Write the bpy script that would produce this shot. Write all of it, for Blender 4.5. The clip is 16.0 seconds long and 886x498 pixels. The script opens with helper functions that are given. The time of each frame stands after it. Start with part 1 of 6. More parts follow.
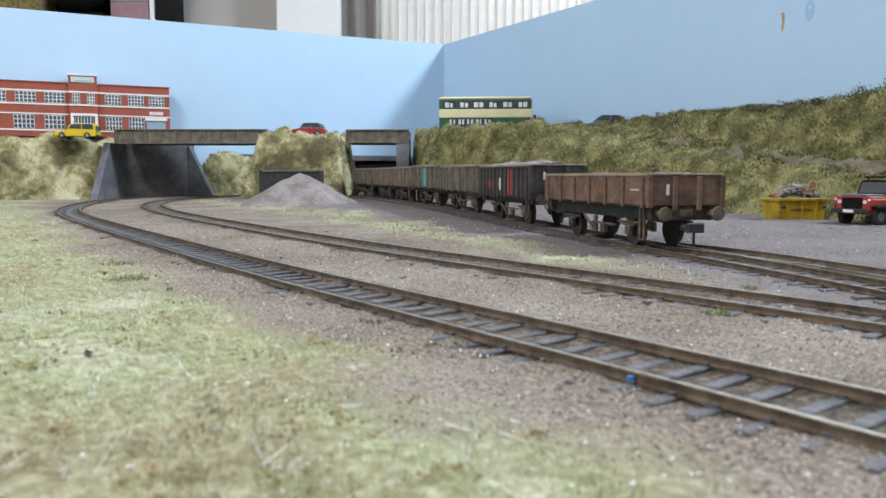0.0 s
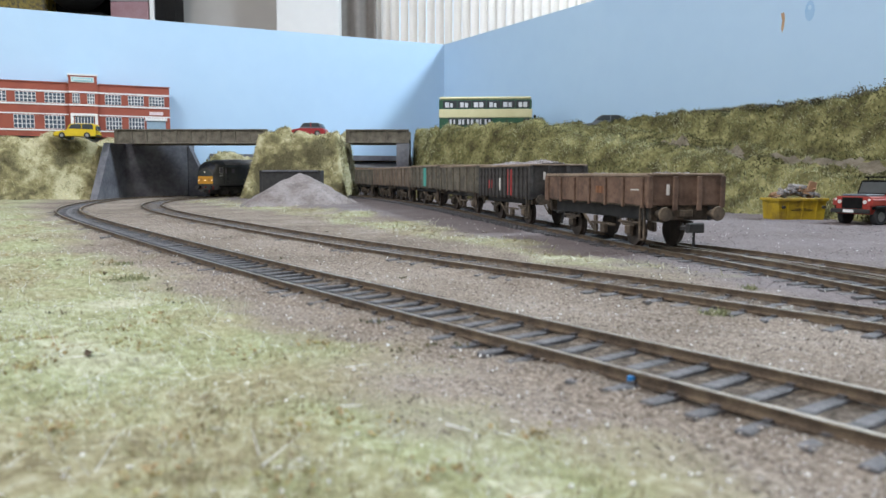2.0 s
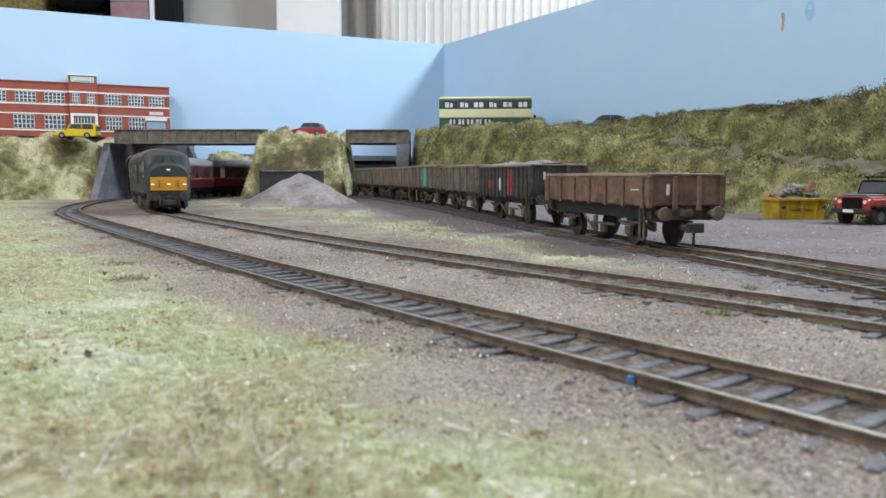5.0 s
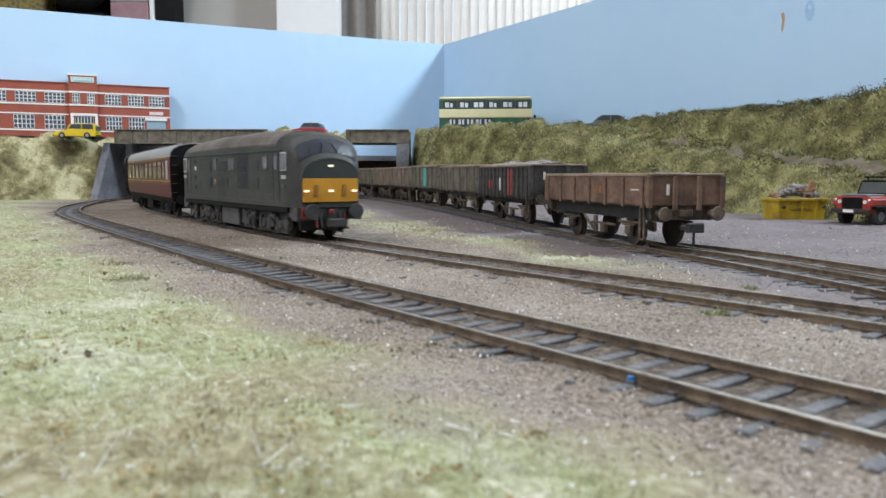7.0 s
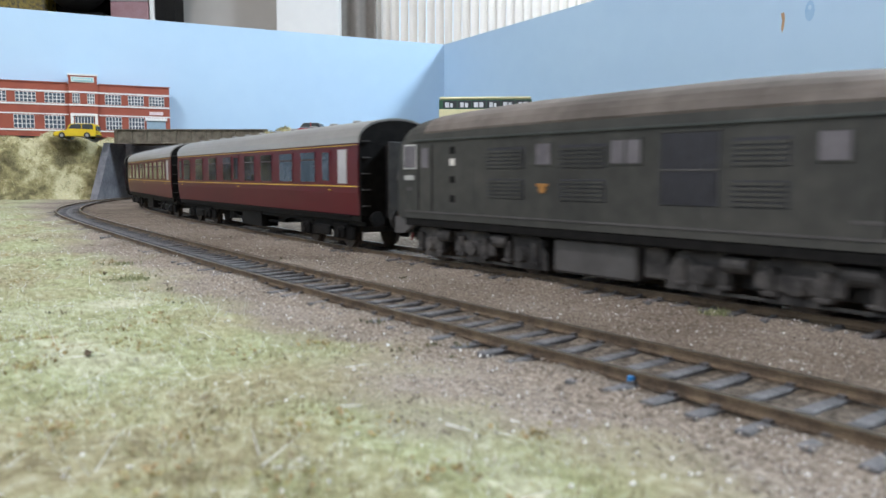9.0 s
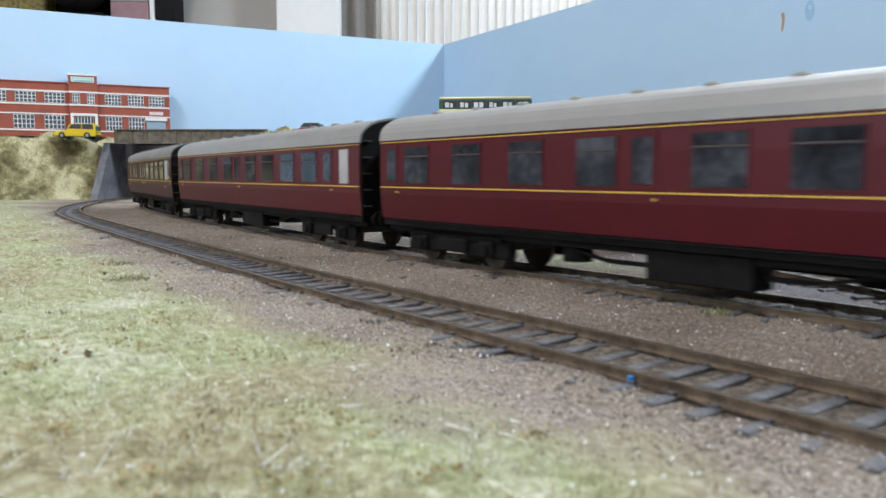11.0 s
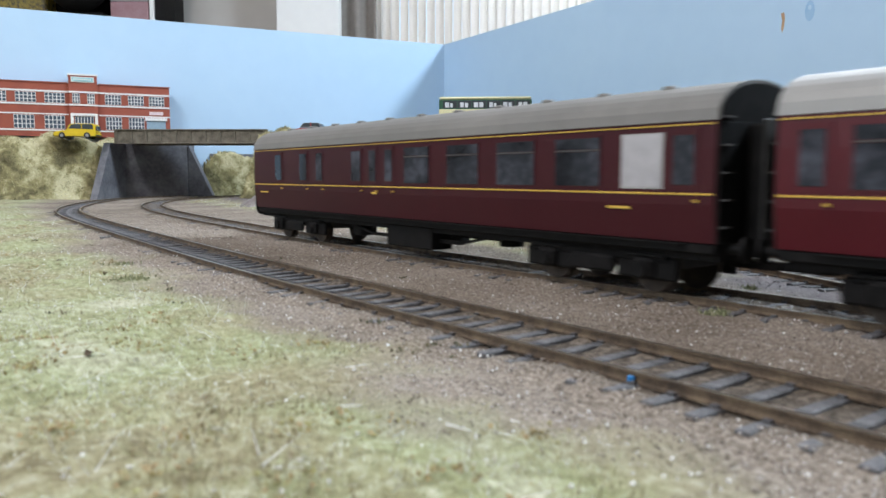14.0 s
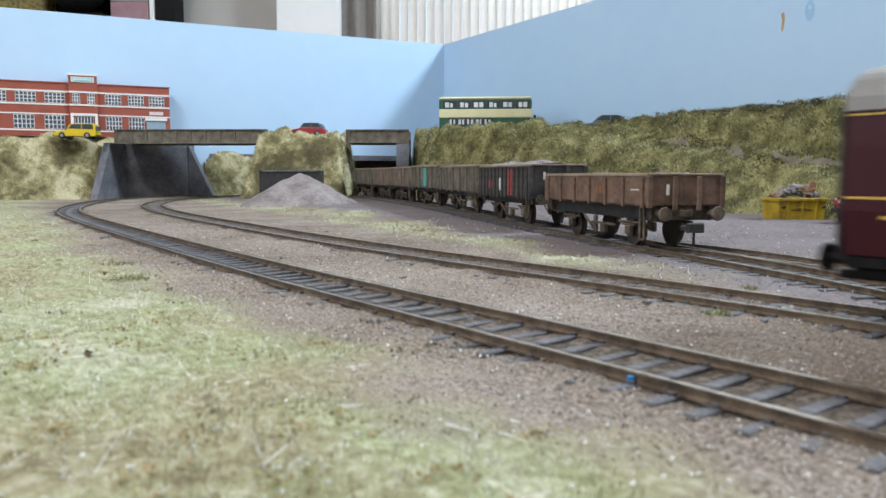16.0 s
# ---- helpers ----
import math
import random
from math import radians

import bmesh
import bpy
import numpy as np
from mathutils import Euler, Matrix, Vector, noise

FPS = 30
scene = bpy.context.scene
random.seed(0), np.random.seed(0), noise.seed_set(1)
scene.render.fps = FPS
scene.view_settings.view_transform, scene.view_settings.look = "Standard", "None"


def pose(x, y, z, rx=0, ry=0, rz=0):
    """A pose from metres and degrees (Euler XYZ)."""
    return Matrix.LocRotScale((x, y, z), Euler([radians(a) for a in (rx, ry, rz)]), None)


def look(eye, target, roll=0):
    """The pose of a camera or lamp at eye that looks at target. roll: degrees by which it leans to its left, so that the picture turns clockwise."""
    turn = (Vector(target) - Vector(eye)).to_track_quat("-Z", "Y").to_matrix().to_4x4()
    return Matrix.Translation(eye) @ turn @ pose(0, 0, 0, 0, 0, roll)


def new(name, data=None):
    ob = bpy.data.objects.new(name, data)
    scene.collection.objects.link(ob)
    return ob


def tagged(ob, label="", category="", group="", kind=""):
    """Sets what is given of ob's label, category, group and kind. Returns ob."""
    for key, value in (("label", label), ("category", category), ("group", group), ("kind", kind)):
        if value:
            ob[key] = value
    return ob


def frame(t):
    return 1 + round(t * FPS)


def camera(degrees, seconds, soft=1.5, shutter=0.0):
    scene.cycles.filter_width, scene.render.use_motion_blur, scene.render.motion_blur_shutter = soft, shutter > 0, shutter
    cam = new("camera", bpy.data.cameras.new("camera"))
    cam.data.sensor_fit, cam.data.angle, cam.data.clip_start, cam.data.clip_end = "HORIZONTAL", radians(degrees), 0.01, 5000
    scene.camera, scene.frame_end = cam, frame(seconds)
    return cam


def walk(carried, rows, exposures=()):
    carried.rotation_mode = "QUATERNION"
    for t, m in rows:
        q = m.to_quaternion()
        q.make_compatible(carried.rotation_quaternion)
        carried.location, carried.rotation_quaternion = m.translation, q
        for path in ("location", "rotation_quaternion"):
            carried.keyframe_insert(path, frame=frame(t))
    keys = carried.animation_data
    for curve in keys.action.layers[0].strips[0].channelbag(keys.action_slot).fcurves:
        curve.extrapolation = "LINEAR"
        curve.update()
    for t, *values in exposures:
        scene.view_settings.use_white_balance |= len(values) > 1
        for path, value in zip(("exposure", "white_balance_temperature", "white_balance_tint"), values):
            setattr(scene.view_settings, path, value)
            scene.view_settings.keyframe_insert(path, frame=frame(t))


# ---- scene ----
# All plans below are in millimetres of the model layout (rail tops at z = 0) and become metres in part().
MM = 0.001
cam = camera(60.66, 16.0, soft=1.5, shutter=0.5)
EYE = pose(0, 0, 0.0287, 90 - 5.58, 0, 0)
walk(cam, [(0.0, EYE), (16.0, EYE)])
cam.data.dof.use_dof = True
cam.data.dof.focus_distance = 0.55
cam.data.dof.aperture_fstop = 50.0

# ---- light ----
world = bpy.data.worlds.new("sky")
scene.world = world
world.use_nodes = True
wn, wl = world.node_tree.nodes, world.node_tree.links
sky = wn.new("ShaderNodeTexSky")
sky.sky_type = "NISHITA"
sky.sun_disc = False
sky.sun_elevation, sky.sun_rotation = radians(40), radians(30)
wl.new(sky.outputs[0], wn["Background"].inputs[0])
wn["Background"].inputs[1].default_value = 0.15
scene.view_settings.exposure = 0.02


def area(name, eye, target, sx, sy, watts, colour=(1, 1, 1)):
    data = bpy.data.lights.new(name, "AREA")
    data.shape, data.size, data.size_y, data.energy, data.color = "RECTANGLE", sx, sy, watts, colour
    ob = new(name, data)
    ob.matrix_world = look(eye, target)
    return ob


area("window_daylight", (0.95, 2.05, 0.95), (-0.1, 0.6, 0.0), 1.7, 1.1, 24, (0.79, 0.89, 1.0))
area("side_daylight", (1.45, 0.55, 1.42), (-0.1, 0.7, 0.0), 0.45, 0.4, 60, (0.735, 0.87, 1.0))
area("room_lamp", (-0.7, -0.25, 1.44), (-0.15, 0.5, 0.0), 0.5, 0.4, 24, (0.97, 0.94, 0.96))
area("side_window_daylight", (-1.9, -0.6, 0.9), (0.0, 0.5, 0.0), 1.3, 1.1, 17, (0.8, 0.89, 1.0))


# ---- materials ----
def mat(name, colours, scale=200.0, rough=0.7, metal=0.0, bump=0.0, bump_scale=None, fine=6.0, coat=0.0, spec=0.5, islands=0.0, spread=0.2):
    """Colours run along a coarse noise mixed with a fine one; scale is per metre."""
    m = bpy.data.materials.new(name)
    m.use_nodes = True
    n, l = m.node_tree.nodes, m.node_tree.links
    b = n["Principled BSDF"]
    co = n.new("ShaderNodeTexCoord")
    n1, n2 = n.new("ShaderNodeTexNoise"), n.new("ShaderNodeTexNoise")
    n1.inputs["Scale"].default_value, n1.inputs["Detail"].default_value = scale, 4
    n2.inputs["Scale"].default_value, n2.inputs["Detail"].default_value = scale * fine, 3
    mix = n.new("ShaderNodeMath")
    mix.operation = "ADD"
    half = n.new("ShaderNodeMath")
    half.operation = "MULTIPLY_ADD"
    half.inputs[1].default_value, half.inputs[2].default_value = 0.45, -0.225
    l.new(co.outputs["Object"], n1.inputs["Vector"])
    l.new(co.outputs["Object"], n2.inputs["Vector"])
    l.new(n2.outputs[0], half.inputs[0])
    l.new(n1.outputs[0], mix.inputs[0])
    l.new(half.outputs[0], mix.inputs[1])
    last = mix
    if islands:
        geo = n.new("ShaderNodeNewGeometry")
        isl = n.new("ShaderNodeMath")
        isl.operation = "MULTIPLY_ADD"
        isl.inputs[1].default_value, isl.inputs[2].default_value = islands, -islands / 2
        l.new(geo.outputs["Random Per Island"], isl.inputs[0])
        add = n.new("ShaderNodeMath")
        l.new(mix.outputs[0], add.inputs[0])
        l.new(isl.outputs[0], add.inputs[1])
        last = add
    ramp = n.new("ShaderNodeValToRGB")
    e = ramp.color_ramp.elements
    k = len(colours)
    while len(e) < k:
        e.new(0.5)
    for i, c in enumerate(colours):
        e[i].position = 0.5 - spread + 2 * spread * i / max(1, k - 1)
        e[i].color = (*c, 1)
    l.new(last.outputs[0], ramp.inputs[0])
    l.new(ramp.outputs[0], b.inputs["Base Color"])
    b.inputs["Roughness"].default_value, b.inputs["Metallic"].default_value = rough, metal
    b.inputs["Coat Weight"].default_value = coat
    b.inputs["Specular IOR Level"].default_value = spec
    if bump:
        n3, bp = n.new("ShaderNodeTexNoise"), n.new("ShaderNodeBump")
        n3.inputs["Scale"].default_value, n3.inputs["Detail"].default_value = bump_scale or scale * fine, 4
        bp.inputs["Strength"].default_value, bp.inputs["Distance"].default_value = min(1.0, bump), 0.0006 * max(1, bump)
        l.new(co.outputs["Object"], n3.inputs["Vector"])
        l.new(n3.outputs[0], bp.inputs["Height"])
        l.new(bp.outputs[0], b.inputs["Normal"])
    return m


def glow(name, colour, power):
    m = mat(name, [colour, colour])
    b = m.node_tree.nodes["Principled BSDF"]
    b.inputs["Emission Color"].default_value, b.inputs["Emission Strength"].default_value = (*colour, 1), power
    return m


def glass(name, tint, rough=0.05):
    """Dark tinted glazing that mirrors the room."""
    m = mat(name, [tint, tuple(1.3 * c for c in tint)], 60, rough, spec=0.4)
    return m


M_RAIL_TOP = mat("worn_steel", [(0.3, 0.26, 0.2), (0.45, 0.4, 0.33)], 400, 0.3, 0.9)
M_RAIL = mat("rusty_rail", [(0.055, 0.038, 0.026), (0.12, 0.085, 0.056), (0.17, 0.125, 0.08)], 300, 0.7, 0.2, 0.3)
M_SLEEPER = mat("weathered_sleeper", [(0.045, 0.044, 0.047), (0.105, 0.102, 0.108), (0.17, 0.165, 0.172)], 250, 0.65, 0, 0.4, 2500)
M_BOARD = mat("sky_blue_paint", [(0.43, 0.61, 0.8), (0.47, 0.65, 0.83)], 3, 0.55, 0, 0.06, 60, 14)
M_BOARD_EDGE = mat("painted_board_edge", [(0.5, 0.62, 0.72), (0.6, 0.68, 0.74)], 20, 0.6)
M_BARE_WOOD = mat("bare_wood", [(0.36, 0.22, 0.13), (0.5, 0.33, 0.2)], 60, 0.7)
M_WALL = mat("room_wall_paint", [(0.5, 0.47, 0.44), (0.55, 0.52, 0.49)], 4, 0.8)
M_WHITE = mat("white_paint", [(0.78, 0.78, 0.78), (0.84, 0.84, 0.83)], 6, 0.6)
M_FLOOR = mat("carpet", [(0.2, 0.17, 0.14), (0.27, 0.23, 0.2)], 40, 0.95)
M_TIMBER = mat("layout_timber", [(0.3, 0.21, 0.13), (0.42, 0.31, 0.2)], 20, 0.7)
M_CONCRETE = mat("painted_grey_abutment", [(0.08, 0.08, 0.092), (0.13, 0.13, 0.145), (0.18, 0.18, 0.195)], 40, 0.85, 0, 0.4, 900)
M_GIRDER = mat("weathered_girder", [(0.085, 0.075, 0.055), (0.15, 0.13, 0.1), (0.2, 0.18, 0.14)], 120, 0.75, 0.1, 0.3)
M_DARK = mat("near_black", [(0.018, 0.017, 0.017), (0.04, 0.038, 0.036)], 200, 0.7)
M_BLACK = mat("black_plastic", [(0.005, 0.005, 0.005), (0.012, 0.011, 0.011)], 300, 0.6, spec=0.12)


# ---- building helpers ----
def part(name, bm, material, parent=None, label="", m=None, smooth=False):
    """Links a bmesh (or a ready mesh) drawn in millimetres as one mesh object."""
    if isinstance(bm, bmesh.types.BMesh):
        bmesh.ops.scale(bm, vec=(MM, MM, MM), verts=bm.verts)
        me = bpy.data.meshes.new(name)
        bm.to_mesh(me)
        bm.free()
    else:
        me = bm
    if material is not None and not me.materials:
        for mm in (material if isinstance(material, (list, tuple)) else [material]):
            me.materials.append(mm)
    if smooth:
        for p in me.polygons:
            p.use_smooth = True
    ob = new(name, me)
    if parent is not None:
        ob.parent = parent
    if m is not None:
        ob.matrix_basis = m
    if label:
        ob["label"] = label
    return ob


def thing(name, label, category, group="", kind="", m=None):
    ob = new(name)
    ob.empty_display_size = 0.01
    if m is not None:
        ob.matrix_basis = m
    return tagged(ob, label, category, group, kind)


def at(x, y, z=0.0, rz=0.0, rx=0.0, ry=0.0):
    """A pose from millimetres and degrees."""
    return pose(x * MM, y * MM, z * MM, rx, ry, rz)


def box(bm, x0, x1, y0, y1, z0, z1, bevel=0.0, m=None, mi=0):
    v = [bm.verts.new((x, y, z)) for z in (z0, z1) for y in (y0, y1) for x in (x0, x1)]
    fs = [bm.faces.new([v[i] for i in q]) for q in ((0, 2, 3, 1), (4, 5, 7, 6), (0, 1, 5, 4), (2, 6, 7, 3), (0, 4, 6, 2), (1, 3, 7, 5))]
    for f in fs:
        f.material_index = mi
    if bevel:
        es = list({e for f in fs for e in f.edges})
        r = bmesh.ops.bevel(bm, geom=es, offset=bevel, segments=1, affect="EDGES")
        v = list({w for f in r["faces"] for w in f.verts} | {w for w in v if w.is_valid})
    if m is not None:
        bmesh.ops.transform(bm, matrix=m, verts=v)
    return v


def boxes(*rows, bevel=0.0):
    bm = bmesh.new()
    for r in rows:
        box(bm, *r, bevel=bevel)
    return bm


def cyl(bm, a, b, r, r2=None, n=16, caps=True):
    """A round bar from a to b."""
    a, b = Vector(a), Vector(b)
    d = b - a
    m = Matrix.Translation((a + b) / 2) @ d.to_track_quat("Z", "Y").to_matrix().to_4x4()
    bmesh.ops.create_cone(bm, cap_ends=caps, segments=n, radius1=r, radius2=r if r2 is None else r2, depth=d.length, matrix=m)
    return bm


def extrude(bm, outline, a, b, axis="x", mi=0):
    """A prism: outline of (p, q) pairs, drawn across the axis from a to b."""
    def put(s, p, q):
        return {"x": (s, p, q), "y": (p, s, q), "z": (p, q, s)}[axis]
    lo = [bm.verts.new(put(a, p, q)) for p, q in outline]
    hi = [bm.verts.new(put(b, p, q)) for p, q in outline]
    k = len(outline)
    fs = [bm.faces.new((lo[i], lo[(i + 1) % k], hi[(i + 1) % k], hi[i])) for i in range(k)]
    fs += [bm.faces.new(lo[::-1]), bm.faces.new(hi)]
    for f in fs:
        f.material_index = mi
    bmesh.ops.recalc_face_normals(bm, faces=fs)
    return lo + hi


def raw(name, verts, faces, material):
    """A mesh from arrays in millimetres."""
    me = bpy.data.meshes.new(name)
    me.from_pydata((np.asarray(verts) * MM).tolist(), [], faces)
    for mm in (material if isinstance(material, (list, tuple)) else [material]):
        me.materials.append(mm)
    me.update()
    return me


# ---- track plans ----
class Line:
    """A track's centre line: a start, a heading and curvatures (per metre) at even steps of its length, straight before its start."""
    def __init__(self, x, y, heading, length, curvature, before=700, after=900):
        s = np.arange(0, length, 2.0)
        k = np.interp(s, np.linspace(0, length, len(curvature)), curvature) / 1000
        th = heading + np.cumsum(k) * 2
        px, py = x + np.cumsum(np.cos(th)) * 2, y + np.cumsum(np.sin(th)) * 2
        e = np.arange(-before, 0, 2.0)
        a = np.arange(2, after, 2.0)
        self.s = np.r_[e, s, s[-1] + a]
        self.x = np.r_[x + e * np.cos(heading), px, px[-1] + a * np.cos(th[-1])]
        self.y = np.r_[y + e * np.sin(heading), py, py[-1] + a * np.sin(th[-1])]
        self.th = np.r_[np.full(len(e), heading), th, np.full(len(a), th[-1])]

    def point(self, s, off=0.0):
        """The place at s, off to the left of the line's way, and the heading."""
        t = np.interp(s, self.s, self.th)
        return np.interp(s, self.s, self.x) - off * np.sin(t), np.interp(s, self.s, self.y) + off * np.cos(t), t

    def away(self, x, y):
        """The distance of places from the centre line."""
        keep = slice(None, None, 5)
        return np.sqrt(np.min((np.asarray(x)[..., None] - self.x[keep]) ** 2 + (np.asarray(y)[..., None] - self.y[keep]) ** 2, axis=-1))


def through_points(pts):
    """A line through a few points, smoothed."""
    p = np.array(pts, float)
    d = np.r_[0, np.cumsum(np.hypot(*np.diff(p, axis=0).T))]
    fx, fy = np.polyfit(d, p[:, 0], 4), np.polyfit(d, p[:, 1], 4)
    s = np.arange(0, d[-1], 2.0)
    line = Line(0, 0, 0, 10, [0, 0])
    line.s, line.x, line.y = s, np.polyval(fx, s), np.polyval(fy, s)
    line.th = np.unwrap(np.arctan2(np.gradient(line.y), np.gradient(line.x)))
    return line


OUTER = Line(70.8, 66.0, 2.182, 1500, [0.778, -0.429, -0.066, -0.092, -1.317, -0.743, -2.2, -3.1, -3.3, -3.0], after=200)
MAIN = Line(99.3, 141.1, 2.221, 1700, [0.346, -0.529, -0.059, -0.683, -1.5, -2.6, -2.6, -2.4, -1.0, 0.0], after=1300)
SIDING = through_points([(128, 140), (118, 190), (107, 245), (94, 296), (59, 401), (37, 500), (11, 599), (-15, 694), (-40, 784), (-73, 874), (-118, 985)])


# ---- the train's timetable: where the locomotive's front stands on the main line ----
def front(t):
    tt = [-5, 0.0, 1.5, 2.0, 2.5, 3.0, 4.0, 6.5, 7.0, 7.5, 8.0, 9.0, 11.5, 12.5, 14.0, 15.0, 16.0, 20]
    ss = [1975, 1278, 1067, 998, 925, 842, 686, 314, 243, 177, 110, -19, -347, -486, -688, -823, -963, -1503]
    return float(np.interp(t, tt, ss))


def smooth_front(t):
    return float(np.mean([front(t + d) for d in np.linspace(-0.3, 0.3, 13)]))


def rolling(s_front, length, pivots):
    """The pose of a vehicle whose front stands at s_front: its local x runs forwards, its origin is at its middle on the rail tops."""
    mid = s_front + length / 2
    ax, ay, _ = MAIN.point(mid - pivots)
    bx, by, _ = MAIN.point(mid + pivots)
    return at((ax + bx) / 2, (ay + by) / 2, 0, math.degrees(math.atan2(ay - by, ax - bx)))


TRAIN = []


def motions():
    for ob, lead, length, pivots in TRAIN:
        rows = []
        for i in range(65):
            t = i * 0.25
            rows.append((t, rolling(smooth_front(t) + lead, length, pivots)))
        walk(ob, rows)


# ---- the room ----
def wall(name, rows, material, label):
    return tagged(part(name, boxes(*rows), material), label, "wall", kind="structure")


BACK = 2150.0
tagged(part("floor", boxes((-2400, 2400, -1700, BACK, -960, -900)), M_FLOOR), "brown carpeted floor of the room", "floor", kind="structure")
tagged(part("ceiling", boxes((-2400, 2400, -1700, BACK + 60, 1500, 1560)), M_WHITE), "plain white ceiling of the room", "ceiling", kind="structure")
wall("wall_south", [(-2400, 2400, -1760, -1700, -960, 1560)], M_WALL, "plain painted wall of the room")
wall("wall_west", [(-2460, -2400, -1760, BACK + 60, -960, 1560)], M_WALL, "plain painted wall of the room")
wall("wall_east", [(2400, 2460, -1760, BACK + 60, -960, 1560)], M_WALL, "plain painted wall of the room")
WX0, WX1, WZ0, WZ1 = -175.0, 1850.0, 150.0, 1350.0
wall("wall_north", [(-2400, WX0, BACK, BACK + 60, -960, 1560), (WX1, 2400, BACK, BACK + 60, -960, 1560),
                    (WX0, WX1, BACK, BACK + 60, -960, WZ0), (WX0, WX1, BACK, BACK + 60, WZ1, 1560)], M_WALL, "grey painted wall with a wide window")

win = thing("window_1", "wide window behind a white vertical blind", "window", kind="structure")
part("window_sill", boxes((WX0 + 2, WX1 - 2, BACK - 30, BACK + 58, WZ0, WZ0 + 20)), M_WHITE, win)
bm = boxes((WX0, WX0 + 40, BACK + 10, BACK + 50, WZ0 + 22, WZ1), (WX1 - 40, WX1, BACK + 10, BACK + 50, WZ0 + 22, WZ1),
           (WX0 + 40, WX1 - 40, BACK + 10, BACK + 50, WZ1 - 40, WZ1), (WX0 + 40, WX1 - 40, BACK + 10, BACK + 50, WZ0 + 22, WZ0 + 60), (820, 870, BACK + 10, BACK + 50, WZ0 + 60, WZ1 - 40))
part("window_frame", bm, M_WHITE, win)

M_BLIND = mat("blind_fabric", [(0.8, 0.79, 0.77), (0.87, 0.86, 0.84)], 30, 0.8)
bb = M_BLIND.node_tree.nodes
tr = bb.new("ShaderNodeBsdfTranslucent")
tr.inputs[0].default_value = (0.95, 0.93, 0.9, 1)
ms = bb.new("ShaderNodeMixShader")
ms.inputs[0].default_value = 0.6
M_BLIND.node_tree.links.new(bb["Principled BSDF"].outputs[0], ms.inputs[1])
M_BLIND.node_tree.links.new(tr.outputs[0], ms.inputs[2])
M_BLIND.node_tree.links.new(ms.outputs[0], bb["Material Output"].inputs[0])
blind = thing("vertical_blind", "white fabric vertical blind, half closed, in front of the window", "blind")
part("headrail", boxes((WX0 - 20, WX1, BACK - 60, BACK - 25, WZ1 - 20, WZ1 + 15)), M_WHITE, blind)
slat_bm = bmesh.new()
extrude(slat_bm, [(-14, -3), (-5, 0.5), (5, 0.5), (14, -3), (14, -2.2), (5, 1.3), (-5, 1.3), (-14, -2.2)], WZ0 + 30, WZ1 - 22, "z")
slat = part("slat", slat_bm, M_BLIND, blind, m=at(WX0, BACK - 45, 0, -38))
for i in range(1, 84):
    part("slat", slat.data, None, blind, m=at(WX0 + 24.0 * i, BACK - 45, 0, -38 + 4 * math.sin(i * 2.1)))

# white pilaster, grey recess and the dark furniture beyond the sky board
pil = tagged(part("white_pilaster", boxes((-436, -271, BACK - 120, BACK - 2, -900, 1498), bevel=2), M_WHITE), "white painted wall corner beside the window", "pilaster", kind="structure")
M_CURTAIN = mat("grey_curtain", [(0.2, 0.18, 0.165), (0.26, 0.235, 0.215)], 12, 0.9)
cur = bmesh.new()
pts = [(-279 + i * 6, BACK - 70 - 14 * math.cos(i * 0.75)) for i in range(18)]
extrude(cur, pts + [(x, y + 3) for x, y in reversed(pts)], -880, 1470, "z")
tagged(part("curtain", cur, M_CURTAIN, smooth=True), "grey-brown curtain hanging beside the window", "curtain")
case = thing("tall_bookcase", "dark bookcase with things on its shelves against the wall", "bookcase")
part("side_panel", boxes((-748, -697, BACK - 130, BACK - 62, -900, 1300)), M_BLACK, case)
part("side_panel", boxes((-1900, -1864, BACK - 130, BACK - 62, -900, 1300)), M_BLACK, case)
part("back_panel", boxes((-1864, -748, BACK - 62, BACK - 42, -900, 1300)), M_BLACK, case)
part("shelf", boxes((-1864, -748, BACK - 130, BACK - 64, 325, 350)), M_BLACK, case)
part("shelf", boxes((-1864, -748, BACK - 130, BACK - 64, 900, 925)), M_BLACK, case)
part("top_panel", boxes((-1900, -697, BACK - 130, BACK - 40, 1302, 1330)), M_BLACK, case)
bowl = bmesh.new()
bmesh.ops.create_uvsphere(bowl, u_segments=32, v_segments=18, radius=84, matrix=Matrix.Translation((-947, BACK - 132, 535)) @ Matrix.Diagonal((1, 0.75, 1, 1)))
tagged(part("stand_box", boxes((-1010, -885, BACK - 128, BACK - 70, 351, 450), bevel=2), M_BLACK), "plain black box under the helmet on the shelf", "box")
tagged(part("helmet", bowl, M_BLACK, smooth=True), "round glossy black helmet on the shelf", "helmet")
M_BOXY = mat("yellow_print", [(0.02, 0.02, 0.02), (0.3, 0.22, 0.03), (0.03, 0.03, 0.03)], 60, 0.5)
tagged(part("carton", boxes((-1500, -1034, BACK - 128, BACK - 70, 351, 560), bevel=3), M_BOXY), "dark carton with yellow print on the shelf", "box")
M_PINK = mat("pink_card", [(0.3, 0.16, 0.18), (0.36, 0.22, 0.24)], 30, 0.7)
M_PALE = mat("pale_card", [(0.4, 0.4, 0.42), (0.5, 0.5, 0.52)], 30, 0.7)
tagged(part("folder", boxes((-866, -768, BACK - 128, BACK - 70, 351, 478), bevel=2), M_PINK), "dusky pink box file lying on the shelf", "box")
tagged(part("folder", boxes((-866, -768, BACK - 128, BACK - 70, 479, 580), bevel=2), M_PALE), "pale grey box file lying on the shelf", "box")
